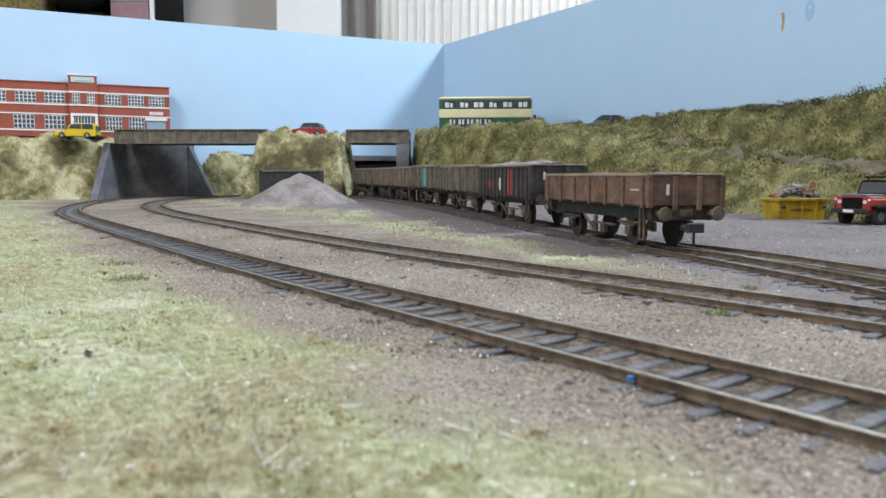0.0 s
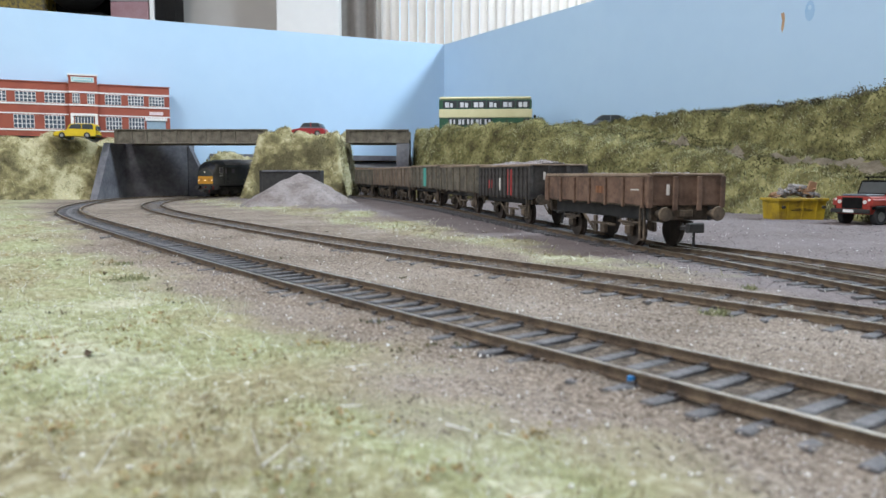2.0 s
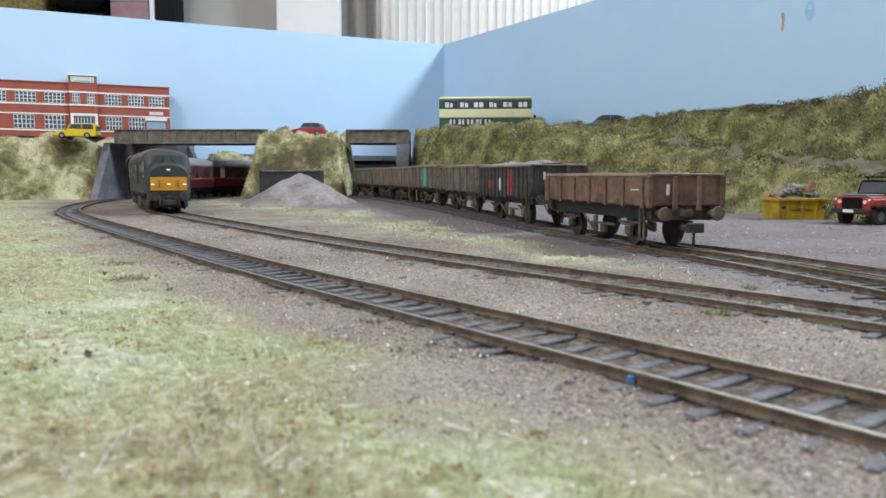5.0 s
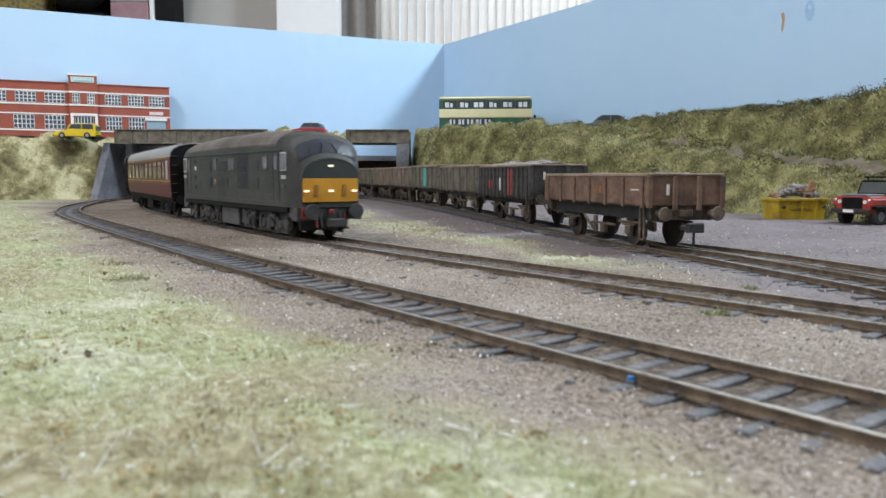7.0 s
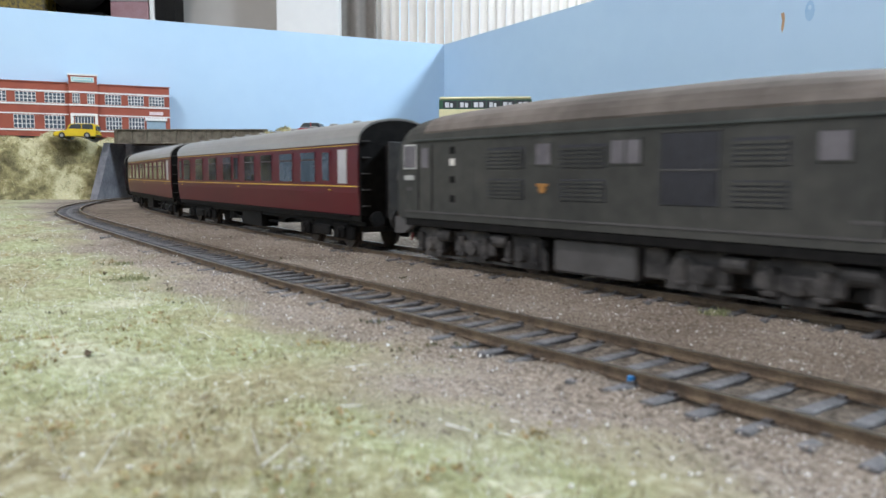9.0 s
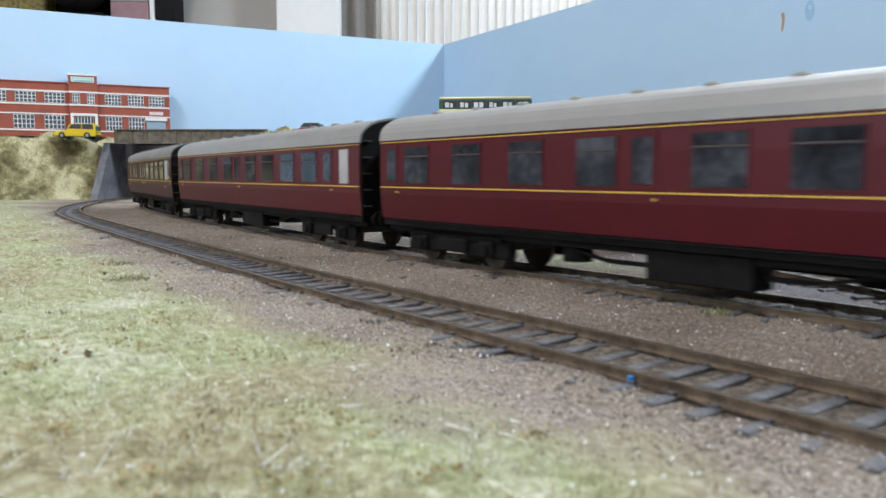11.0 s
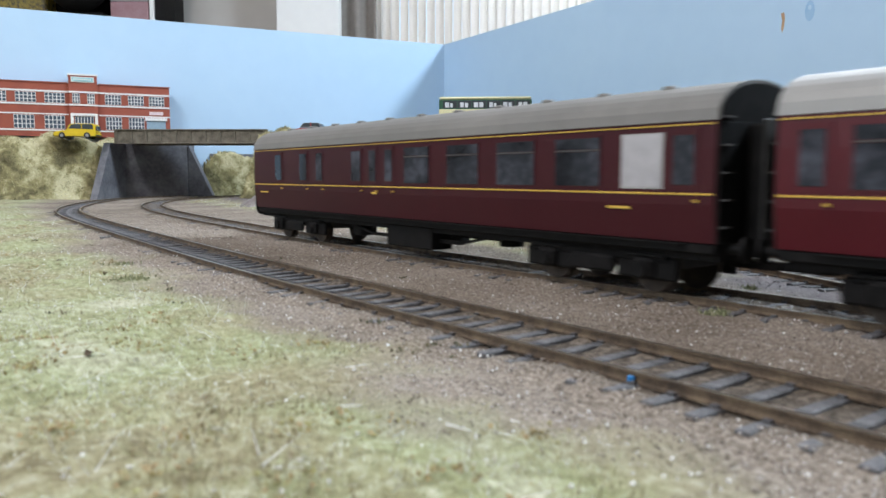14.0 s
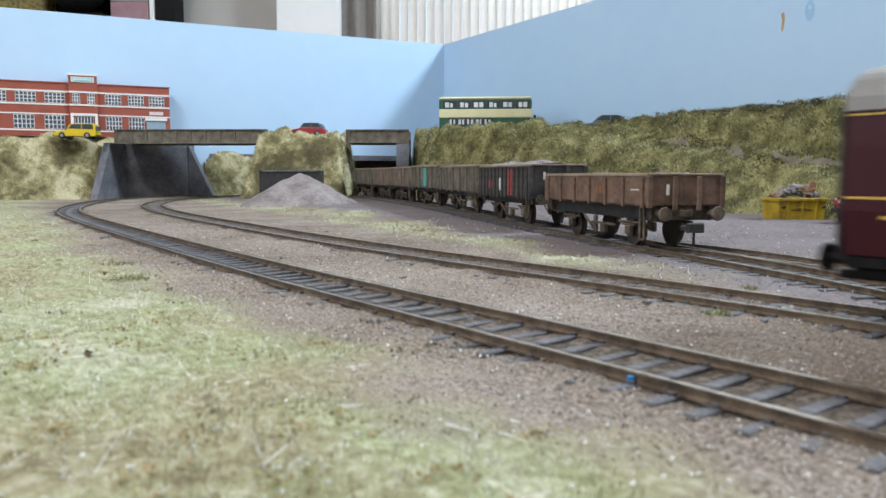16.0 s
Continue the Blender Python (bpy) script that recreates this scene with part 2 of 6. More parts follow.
tagged(part("folder", boxes((-765, -751, BACK - 128, BACK - 70, 351, 640), bevel=2), M_WHITE), "white folder standing on the shelf", "box")

# ---- the layout: baseboard and sky boards ----
tagged(part("baseboard", boxes((-1000, 900, -120, 1900, -40, -16)), M_TIMBER), "plywood baseboard that carries the model railway", "baseboard", kind="structure")
for x in (-950, 850):
    for y in (-70, 1850):
        part("trestle_leg", boxes((x - 22, x + 22, y - 22, y + 22, -900, -40)), M_TIMBER, bpy.data.objects["baseboard"])

CORNER = 1300.0
SLOT = (-345.0, -52.0)


def board_y(x):
    return CORNER + 0.493 * x


def sloped(bm, x0, x1, z0, z1, thick=9.0):
    """A length of the rear sky board."""
    o = [(x0, board_y(x0)), (x1, board_y(x1)), (x1, board_y(x1) + thick), (x0, board_y(x0) + thick)]
    extrude(bm, o, z0, z1, "z")


bm = bmesh.new()
TOP = 247.0
sloped(bm, -1000, SLOT[0], -16, TOP)
sloped(bm, SLOT[0], SLOT[1], 57, TOP)
sloped(bm, SLOT[1], 2, -16, TOP)
bmesh.ops.remove_doubles(bm, verts=bm.verts, dist=0.01)
tagged(part("sky_board_rear", bm, M_BOARD), "pale blue painted backdrop board with a slot for trains", "backdrop board", kind="structure")
bm = bmesh.new()
ux, uy = 0.5017, -0.865
extrude(bm, [(2, CORNER + 1), (2 + 1300 * ux, CORNER + 1 + 1300 * uy), (2 + 1300 * ux + 8, CORNER + 1 + 1300 * uy + 5), (10, CORNER + 6)], -16, TOP, "z")
rb = tagged(part("sky_board_side", bm, M_BOARD), "pale blue painted backdrop board along the bank", "backdrop board", kind="structure")
bm = bmesh.new()
sloped(bm, SLOT[0], SLOT[1], 52, 60, 1.0)
for v in bm.verts:
    v.co.y -= 2.5
part("slot_trim", bm, M_CONCRETE, bpy.data.objects["sky_board_rear"], "grey strip along the top of the slot")


def hill_point(t, w):
    """A place given along the side sky board and out from it."""
    return ux * t + uy * w, CORNER + uy * t - ux * w


# Unseen box added behind the board to keep window light out of the slot.
tagged(part("slot_darkener", (lambda b: (extrude(b, [(-420, 1103), (5, 1313), (700, 1313), (700, 1700), (-420, 1700)], 62, 68, "z"), extrude(b, [(-424, 1105), (-420, 1103), (-420, 1700), (-424, 1700)], -16, 62, "z"), extrude(b, [(-420, 1690), (700, 1690), (700, 1700), (-420, 1700)], -16, 61.9, "z"), b)[-1])(bmesh.new()), M_TIMBER), "added unseen plywood box keeping the backdrop slot dark", "cover", kind="structure")

# a flake of lost paint and a small darker blue patch on the side board
def patch(name, t, z, outline, material, label):
    bm = bmesh.new()
    vs = []
    for a, b in outline:
        x, y = hill_point(t + a, -2.0)
        vs.append(bm.verts.new((x, y, z + b)))
    f = bm.faces.new(vs)
    r = bmesh.ops.extrude_face_region(bm, geom=[f])
    for v in r["geom"]:
        if isinstance(v, bmesh.types.BMVert):
            v.co += Vector((-uy, ux, 0)) * 0.4
    bmesh.ops.recalc_face_normals(bm, faces=bm.faces)
    return part(name, bm, material, rb, label)


M_PATCH = mat("darker_blue_patch", [(0.3, 0.5, 0.74), (0.35, 0.55, 0.76)], 60, 0.6)
patch("paint_flake", 645, 174, [(-2.2, 9), (1.2, 9.5), (2.2, 4), (1.6, -4), (0, -9), (-1.5, -6), (-0.6, 2)], M_BARE_WOOD, "flaked paint showing bare wood")
patch("paint_patch", 673, 180, [(5 * math.cos(a * 0.524), 9.5 * math.sin(a * 0.524)) for a in range(12)], M_PATCH, "small darker blue patch")
patch("paint_patch_light", 673.3, 183, [(1.6 * math.cos(a * 0.524), 2.2 * math.sin(a * 0.524)) for a in range(12)], M_BOARD, "pale spot")
bpy.data.objects["paint_patch_light"].data.transform(Matrix.Translation(Vector((uy, -ux, 0)) * 0.0006))

# ---- ground ----
FIELD = np.array([(-505, 1020), (-462, 880), (-440, 777), (-268, 510), (-158, 327), (-70, 192), (-25, 145), (-8, 119), (8, 84), (24, 50), (60, 0), (140, -120)], float)
STRIP_LOW = np.array([(-300, 870), (-271, 828), (-125, 590), (-56, 458), (18, 316), (42, 257), (70, 222)], float)
STRIP_UP = np.array([(-270, 920), (-200, 800), (-64, 592), (21, 366), (48, 296), (62, 262), (80, 228)], float)


def wob(x, y, f, seed=0.0):
    """Cheap smooth noise on arrays, about -1 to 1."""
    r = 0
    for k in range(4):
        a = 1.7 * k + seed
        r = r + np.sin(f * (x * math.cos(a) + y * math.sin(a)) * (1 + 0.37 * k) + 3.1 * k + seed + 1.3 * np.sin(f * 0.6 * (y * math.cos(a) - x * math.sin(a)) + k))
    return r / 2.6


def grassy(x, y):
    """How much grass grows at a place, 0 to 1."""
    edge = np.interp(y, FIELD[::-1, 1], FIELD[::-1, 0])
    g = np.clip(0.5 + (edge - x + 10 * wob(x, y, 0.05) + 5 * wob(x, y, 0.19, 2)) / (16 + 0.03 * np.abs(y)), 0, 1)
    lo, up = np.interp(y, STRIP_LOW[::-1, 1], STRIP_LOW[::-1, 0]), np.interp(y, STRIP_UP[::-1, 1], STRIP_UP[::-1, 0])
    w = 6 * wob(x, y, 0.08, 1)
    s = np.clip(0.5 + np.minimum(x + w - lo - 4, up + 6 - x + w) / 12, 0, 1) * ((y > 225) & (y < 930))
    s = s * np.clip(0.5 + 0.7 * wob(x, y, 0.05, 4) + 0.35 * wob(x, y, 0.21, 5), 0.08, 0.95)
    return np.maximum(g, s)


def yardy(x, y):
    """The fine grey dirt of the yard, 0 to 1."""
    up = np.interp(y, STRIP_UP[::-1, 1], STRIP_UP[::-1, 0])
    return np.clip(0.5 + (x - up - 2 + 4 * wob(x, y, 0.07, 3)) / 12, 0, 1)


def height(x, y):
    g, yd = grassy(x, y), yardy(x, y)
    z = -2.5 + 0.35 * wob(x, y, 0.25, 5) + 0.25 * wob(x, y, 0.7, 6)
    z = z + g * (0.9 + 0.9 * wob(x, y, 0.06, 7) + 0.5 * wob(x, y, 0.33, 8))
    far = np.clip((y - 380) / 300, 0, 1)
    z = z + yd * (0.5 + 2.6 * far)
    d1, d2 = OUTER.away(x, y), MAIN.away(x, y)
    low = 0.22 * wob(x, y, 0.9, 9)
    ends = 0.4 * wob(x, y, 0.13, 12)
    z = np.where(d1 < 17, np.where(d1 < 8, -2.3 + 1.2 * low, np.where(y < 150, -1.85, -1.48) + ends + 1.3 * low), z)
    z = np.where(d2 < 17, np.where(d2 < 8, -1.8, np.where(y < 200, -1.8, -1.48) + ends) + 1.5 * low, z)
    d3 = SIDING.away(x, y)
    return np.where(d3 < 17, np.minimum(z, -1.85 + siding_rise(y)), z)


def siding_rise(y):
    return 4.0 * np.clip((y - 330) / 260, 0, 1)


def zone_material():
    m = bpy.data.materials.new("layout_scatter")
    m.use_nodes = True
    n, l = m.node_tree.nodes, m.node_tree.links
    b = n["Principled BSDF"]
    b.inputs["Roughness"].default_value = 0.9
    b.inputs["Specular IOR Level"].default_value = 0.25
    co = n.new("ShaderNodeTexCoord")
    att = n.new("ShaderNodeAttribute")
    att.attribute_name = "zone"
    sep = n.new("ShaderNodeSeparateColor")
    l.new(att.outputs["Color"], sep.inputs[0])

    def tex(scale, detail=4):
        t = n.new("ShaderNodeTexNoise")
        t.inputs["Scale"].default_value, t.inputs["Detail"].default_value = scale, detail
        l.new(co.outputs["Object"], t.inputs["Vector"])
        return t

    def ramp(src, cols, lo=0.32, hi=0.68):
        r = n.new("ShaderNodeValToRGB")
        e = r.color_ramp.elements
        while len(e) < len(cols):
            e.new(0.5)
        for i, c in enumerate(cols):
            e[i].position, e[i].color = lo + (hi - lo) * i / (len(cols) - 1), (*c, 1)
        l.new(src.outputs[0], r.inputs[0])
        return r

    def blend(fac, a, c, mode="MIX"):
        x = n.new("ShaderNodeMix")
        x.data_type, x.blend_type = "RGBA", mode
        if isinstance(fac, float):
            x.inputs["Factor"].default_value = fac
        else:
            l.new(fac, x.inputs["Factor"])
        l.new(a.outputs[0] if not hasattr(a, "data_type") else a.outputs[2], x.inputs[6])
        l.new(c.outputs[0] if not hasattr(c, "data_type") else c.outputs[2], x.inputs[7])
        return x

    ballast = blend(0.5, ramp(tex(1400, 2), [(0.05, 0.037, 0.027), (0.225, 0.182, 0.145), (0.5, 0.435, 0.375)]), ramp(tex(16), [(0.1, 0.074, 0.054), (0.22, 0.18, 0.143), (0.36, 0.313, 0.27)]))
    grass = blend(0.5, ramp(tex(500, 4), [(0.1, 0.088, 0.046), (0.3, 0.298, 0.172), (0.54, 0.535, 0.41)]), ramp(tex(20), [(0.14, 0.1, 0.055), (0.32, 0.265, 0.16), (0.31, 0.345, 0.17), (0.57, 0.55, 0.43)]))
    yard = blend(0.5, ramp(tex(900, 3), [(0.1, 0.085, 0.085), (0.2, 0.172, 0.172), (0.28, 0.248, 0.248)]), ramp(tex(22), [(0.13, 0.1, 0.093), (0.215, 0.192, 0.196)]))
    a = blend(sep.outputs[1], ballast, yard)
    # Browner ballast of the track bed, darkened further for shade between the sleepers.
    bed = ramp(tex(700, 3), [(0.03, 0.023, 0.017), (0.09, 0.071, 0.054), (0.22, 0.177, 0.142)])
    a = blend(sep.outputs[2], a, bed)
    c = blend(sep.outputs[0], a, grass)
    l.new(c.outputs[2], b.inputs["Base Color"])
    bp = n.new("ShaderNodeBump")
    bp.inputs["Strength"].default_value, bp.inputs["Distance"].default_value = 0.9, 0.0009
    l.new(tex(1100, 3).outputs[0], bp.inputs["Height"])
    l.new(bp.outputs[0], b.inputs["Normal"])
    return m


M_GROUND = zone_material()


def sheet(name, xs, ys, zf):
    X, Y = np.meshgrid(xs, ys)
    Z = zf(X, Y)
    nx, ny = len(xs), len(ys)
    i = np.arange(nx * ny).reshape(ny, nx)
    faces = np.stack([i[:-1, :-1], i[:-1, 1:], i[1:, 1:], i[1:, :-1]], -1).reshape(-1, 4)
    me = raw(name, np.stack([X, Y, Z], -1).reshape(-1, 3), faces.tolist(), M_GROUND)
    at_ = me.color_attributes.new("zone", "FLOAT_COLOR", "POINT")
    g, yd = grassy(X, Y).ravel(), yardy(X, Y).ravel()
    near = np.minimum.reduce([OUTER.away(X, Y), MAIN.away(X, Y), SIDING.away(X, Y)]).ravel()
    bed = 0.85 * np.clip((15 - near) / 6, 0, 1)
    at_.data.foreach_set("color", np.stack([g, yd, bed, g * 0 + 1], -1).astype(np.float32).ravel())
    return part(name, me, None, smooth=True)


xs = np.r_[np.arange(-1000, -420, 10.0), np.arange(-420, 320, 3.0), np.arange(320, 905, 10.0)]
ys = np.r_[np.arange(-120, 20, 10.0), np.arange(20, 620, 3.0), np.arange(620, 1900, 8.0)]
tagged(sheet("ground", xs, ys, height), "layout ground of pale scatter grass, brown ballast and grey dirt", "ground", kind="structure")


# ---- tracks ----
def rail_mesh(name, line, s0, s1, off, rise=lambda y: 0 * y):
    s = np.arange(s0, s1, 6.0)
    x, y, th = line.point(s, off)
    z = rise(y)
    prof = [(-1.0, -1.75), (1.0, -1.75), (1.0, -1.5), (0.32, -1.25), (0.3, -0.62), (0.5, -0.45), (0.5, 0.0), (-0.5, 0.0), (-0.5, -0.45), (-0.3, -0.62), (-0.32, -1.25), (-1.0, -1.5)]
    k = len(prof)
    V = np.stack([np.stack([x - a * np.sin(th), y + a * np.cos(th), z + b], -1) for a, b in prof], 1).reshape(-1, 3)
    F = [(i * k + j, i * k + (j + 1) % k, (i + 1) * k + (j + 1) % k, (i + 1) * k + j) for i in range(len(s) - 1) for j in range(k)]
    me = raw(name, V, F, [M_RAIL, M_RAIL_TOP])
    me.polygons.foreach_set("material_index", [1 if q % k == 6 else 0 for q in range(len(F))])
    return me


def sleeper_mesh():
    bm = bmesh.new()
    box(bm, -1.1, 1.1, -15.5, 15.5, -3.6, -1.6, 0.2)
    for sgn in (-1, 1):
        for e in (-1, 1):
            box(bm, -0.6, 0.6, sgn * 8.9 + e * 1.15 - 0.45, sgn * 8.9 + e * 1.15 + 0.45, -1.65, -1.2)
    bmesh.ops.scale(bm, vec=(MM, MM, MM), verts=bm.verts)
    me = bpy.data.meshes.new("sleeper")
    bm.to_mesh(me)
    bm.free()
    me.materials.append(M_SLEEPER)
    return me


SLEEPER = sleeper_mesh()
rng = random.Random(4)


def track(name, line, s0, s1, label, pitch, first, rise=lambda y: 0 * y):
    tr_ = thing(name, label, "railway track", "tracks of the layout", "structure")
    for off in (8.9, -8.9):
        part("rail", rail_mesh("rail", line, s0, s1, off, rise), None, tr_)
    rows, count = [], 0
    for s in np.arange(s0, s1, pitch):
        x, y, th = line.point(s)
        m = at(x + rng.uniform(-0.3, 0.3), y + rng.uniform(-0.3, 0.3), float(rise(y)) + rng.uniform(-0.25, 0.1), math.degrees(th) + rng.uniform(-1.5, 1.5))
        if first <= s and count < 290:
            part("sleeper", SLEEPER, None, tr_, m=m)
            count += 1
    return tr_


track("outer_track", OUTER, -120, 1400, "model railway track with weathered sleepers through brown ballast", 7.1, -120)
track("main_track", MAIN, -260, 2300, "ballasted model railway track that the train runs on", 7.1, -260)
track("siding_track", SIDING, 0, 900, "dirty siding track in grey dirt holding wagons", 6.4, 0, siding_rise)


# ---- scattered stuff: blades, stones ----
def blades(name, P, N, lo, hi, width, lean, material, parent=None, seed=1):
    """One blade of grass for each place P (n, 3) with the surface's normal N."""
    r = np.random.RandomState(seed)
    n = len(P)
    d = r.normal(size=(n, 3))
    d /= np.linalg.norm(d, axis=1)[:, None]
    d = d * lean + N
    d /= np.linalg.norm(d, axis=1)[:, None]
    side = np.cross(d, r.normal(size=(n, 3)))
    side /= np.linalg.norm(side, axis=1)[:, None] + 1e-9
    ln = r.uniform(lo, hi, (n, 1))
    wd = r.uniform(0.6, 1.3, (n, 1)) * width
    V = np.stack([P - side * wd / 2 - N * 0.2, P + side * wd / 2 - N * 0.2, P + d * ln], 1).reshape(-1, 3)
    F = np.arange(3 * n).reshape(-1, 3)
    return part(name, raw(name, V, F.tolist(), material), None, parent)


def stones(name, P, lo, hi, material, parent=None, seed=2):
    """A rough little stone at each place."""
    r = np.random.RandomState(seed)
    n = len(P)
    base = np.array([(1, 0, 0), (-1, 0, 0), (0, 1, 0), (0, -1, 0), (0, 0, 0.8), (0, 0, -0.8)], float)
    V = P[:, None, :] + base[None] * r.uniform(0.6, 1.2, (n, 6, 3)) * r.uniform(lo, hi, (n, 1, 1)) + r.normal(size=(n, 6, 3)) * lo * 0.25
    f = np.array([(0, 2, 4), (2, 1, 4), (1, 3, 4), (3, 0, 4), (2, 0, 5), (1, 2, 5), (3, 1, 5), (0, 3, 5)])
    F = (f[None] + 6 * np.arange(n)[:, None, None]).reshape(-1, 3)
    return part(name, raw(name, V.reshape(-1, 3), F.tolist(), material), None, parent)


M_BLADE = mat("scatter_grass", [(0.2, 0.15, 0.075), (0.37, 0.32, 0.18), (0.36, 0.38, 0.19), (0.52, 0.495, 0.355), (0.76, 0.76, 0.66)], 22, 0.42, islands=0.4, spec=0.5, spread=0.17)
M_TUFT = mat("bank_grass", [(0.045, 0.045, 0.022), (0.13, 0.13, 0.055), (0.26, 0.285, 0.14), (0.52, 0.52, 0.34)], 24, 0.85, islands=0.3, spec=0.2, spread=0.15)
M_BANK = mat("bank_turf", [(0.07, 0.062, 0.03), (0.17, 0.16, 0.065), (0.34, 0.32, 0.15)], 55, 0.95, 0, 1.5, 500, spec=0.2)
M_TUFT_PALE = mat("straw_grass", [(0.1, 0.1, 0.05), (0.21, 0.185, 0.088), (0.43, 0.385, 0.21), (0.7, 0.66, 0.47)], 18, 0.85, islands=0.3, spec=0.2, spread=0.16)
M_BANK_PALE = mat("straw_turf", [(0.12, 0.105, 0.055), (0.27, 0.24, 0.12), (0.5, 0.46, 0.29)], 18, 0.95, 0, 1.5, 500, spec=0.2, spread=0.12)
M_SHRUB = mat("dark_shrub", [(0.05, 0.05, 0.03), (0.1, 0.1, 0.06), (0.2, 0.17, 0.11)], 120, 0.9, islands=0.5, spec=0.2)
M_STONE = mat("ballast_stone", [(0.09, 0.07, 0.058), (0.24, 0.2, 0.17), (0.35, 0.305, 0.27), (0.58, 0.54, 0.51)], 60, 0.85, islands=0.5)
M_GREYSTONE = mat("grey_chippings", [(0.15, 0.132, 0.13), (0.22, 0.197, 0.197), (0.33, 0.31, 0.31)], 60, 0.85, islands=0.5)
M_WHITEBIT = mat("pale_crumb", [(0.75, 0.73, 0.7), (0.85, 0.84, 0.82)], 60, 0.3, islands=0.4, spec=0.8)

r = np.random.RandomState(11)


def scatter(n, x0, x1, y0, y1, power=1.0):
    """Places in a stretch of ground, denser towards its near side."""
    y = y0 + (y1 - y0) * r.uniform(size=n) ** power
    x = r.uniform(x0, x1, n)
    return x, y


UP = np.array([(0.0, 0.0, 1.0)])
x, y = scatter(330000, -420, 60, 30, 800, 2.0)
x = x * np.clip(0.2 + y / 560, 0, 1)
keep = r.uniform(size=len(x)) < grassy(x, y) ** 1.5 * np.clip(0.62 + 0.6 * wob(x, y, 0.12, 3), 0.12, 1)
x, y = x[keep], y[keep]
P = np.stack([x, y, height(x, y)], -1)
tagged(blades("field_grass", P, np.repeat(UP, len(P), 0), 0.6, 2.0, 0.17, 5.0, M_BLADE), "short pale green and straw scatter grass on the field", "grass", kind="stuff")
x, y = scatter(60000, -330, 110, 230, 930)
g = grassy(x, y) * (x > np.interp(y, FIELD[::-1, 1], FIELD[::-1, 0]) + 40)
keep = r.uniform(size=len(x)) < g
x, y = x[keep], y[keep]
P = np.stack([x, y, height(x, y)], -1)
tagged(blades("verge_grass", P, np.repeat(UP, len(P), 0), 1.0, 3.2, 0.4, 1.2, M_BLADE, seed=5), "strip of pale yellow-green grass between main track and yard", "grass", kind="stuff")

x, y = scatter(120000, -330, 260, 45, 620, 1.6)
x = 60 + (x - 60) * np.clip(0.25 + y / 420, 0, 1)
free = np.minimum.reduce([abs(OUTER.away(x, y) - 8.9), abs(MAIN.away(x, y) - 8.9)])
keep = (free > 1.9) & (r.uniform(size=len(x)) > grassy(x, y) * 1.1) & (yardy(x, y) < 0.5) & (OUTER.away(x, y) > 8.5)
x, y = x[keep], y[keep]
P = np.stack([x, y, height(x, y) + 0.1], -1)
tagged(stones("ballast_stones", P, 0.1, 0.27, M_STONE), "fine brown and grey ballast stones round the tracks", "ballast", kind="stuff")
x, y = scatter(22000, 60, 330, 90, 560, 1.2)
keep = (yardy(x, y) > 0.4) & (abs(SIDING.away(x, y) - 8.9) > 1.9) & (r.uniform(size=len(x)) < np.clip(0.45 + wob(x, y, 0.05, 8), 0, 1))
x, y = x[keep], y[keep]
P = np.stack([x, y, height(x, y) + 0.1], -1)
tagged(stones("yard_chippings", P, 0.15, 0.42, M_GREYSTONE, seed=4), "loose grey chippings on the dirt of the yard", "gravel", kind="stuff")
# White specks strewn to imitate the sparkle of light on grass and ballast.
x, y = scatter(1300, -260, 200, 60, 520, 1.4)
x = x * np.clip(0.2 + y / 400, 0, 1)
keep = (MAIN.away(x, y) > 12) & (OUTER.away(x, y) > 12)
P = np.stack([x, y, height(x, y) + 0.3], -1)[keep]
tagged(stones("glint_specks", P, 0.14, 0.4, M_WHITEBIT, seed=6), "tiny white specks standing in for glints on grass and ballast", "debris", kind="stuff")
x, y = scatter(60, -300, 30, 120, 420, 1.1)
x = x * np.clip(0.2 + y / 400, 0, 1)
keep = (MAIN.away(x, y) > 14) & (OUTER.away(x, y) > 14)
P = np.stack([x, y, height(x, y) + 0.4], -1)[keep]
P = (P[:, None, :] + r.normal(size=(len(P), 6, 3)) * np.array([1.3, 0.9, 0.15])).reshape(-1, 3)
tagged(stones("dark_crumbs", P, 0.2, 0.5, M_SHRUB, seed=8), "dark crumbs of scatter foam lying about", "debris", kind="stuff")
M_BLUE = mat("blue_plastic", [(0.02, 0.16, 0.42), (0.03, 0.22, 0.5)], 100, 0.4)
bead = bmesh.new()
cyl(bead, (0, 0, 0), (0, 0, 1.3), 0.7, 0.6, 12)
tagged(part("bead", bead, M_BLUE, m=at(27.5, 108.4, -1.9)), "tiny blue plastic bead lying beside the track", "bead")


def in_field(n, y1, seed_power=1.3):
    x, y = scatter(n, -380, 30, 45, y1, seed_power)
    x = x * np.clip(0.2 + y / 420, 0, 1)
    k = grassy(x, y) > 0.55
    return np.stack([x[k], y[k], height(x[k], y[k]) + 0.35], -1)


P = in_field(1500, 480)
tagged(blades("straw_fibres", P, np.repeat(UP, len(P), 0), 2.5, 7.0, 0.16, 7.0, M_WHITEBIT, seed=41), "long loose pale fibres lying on the field grass", "grass", kind="stuff")
M_FOAM = mat("olive_foam", [(0.2, 0.15, 0.065), (0.32, 0.25, 0.11), (0.36, 0.35, 0.15), (0.42, 0.3, 0.16)], 40, 0.9, islands=0.6)
P = in_field(260, 480)
P = (P[:, None, :] + r.normal(size=(len(P), 26, 3)) * np.array([2.0, 2.0, 0.2])).reshape(-1, 3)
tagged(stones("foam_clumps", P, 0.15, 0.45, M_FOAM, seed=43), "small olive and brown clumps of foam in the field grass", "scatter foam", kind="stuff")


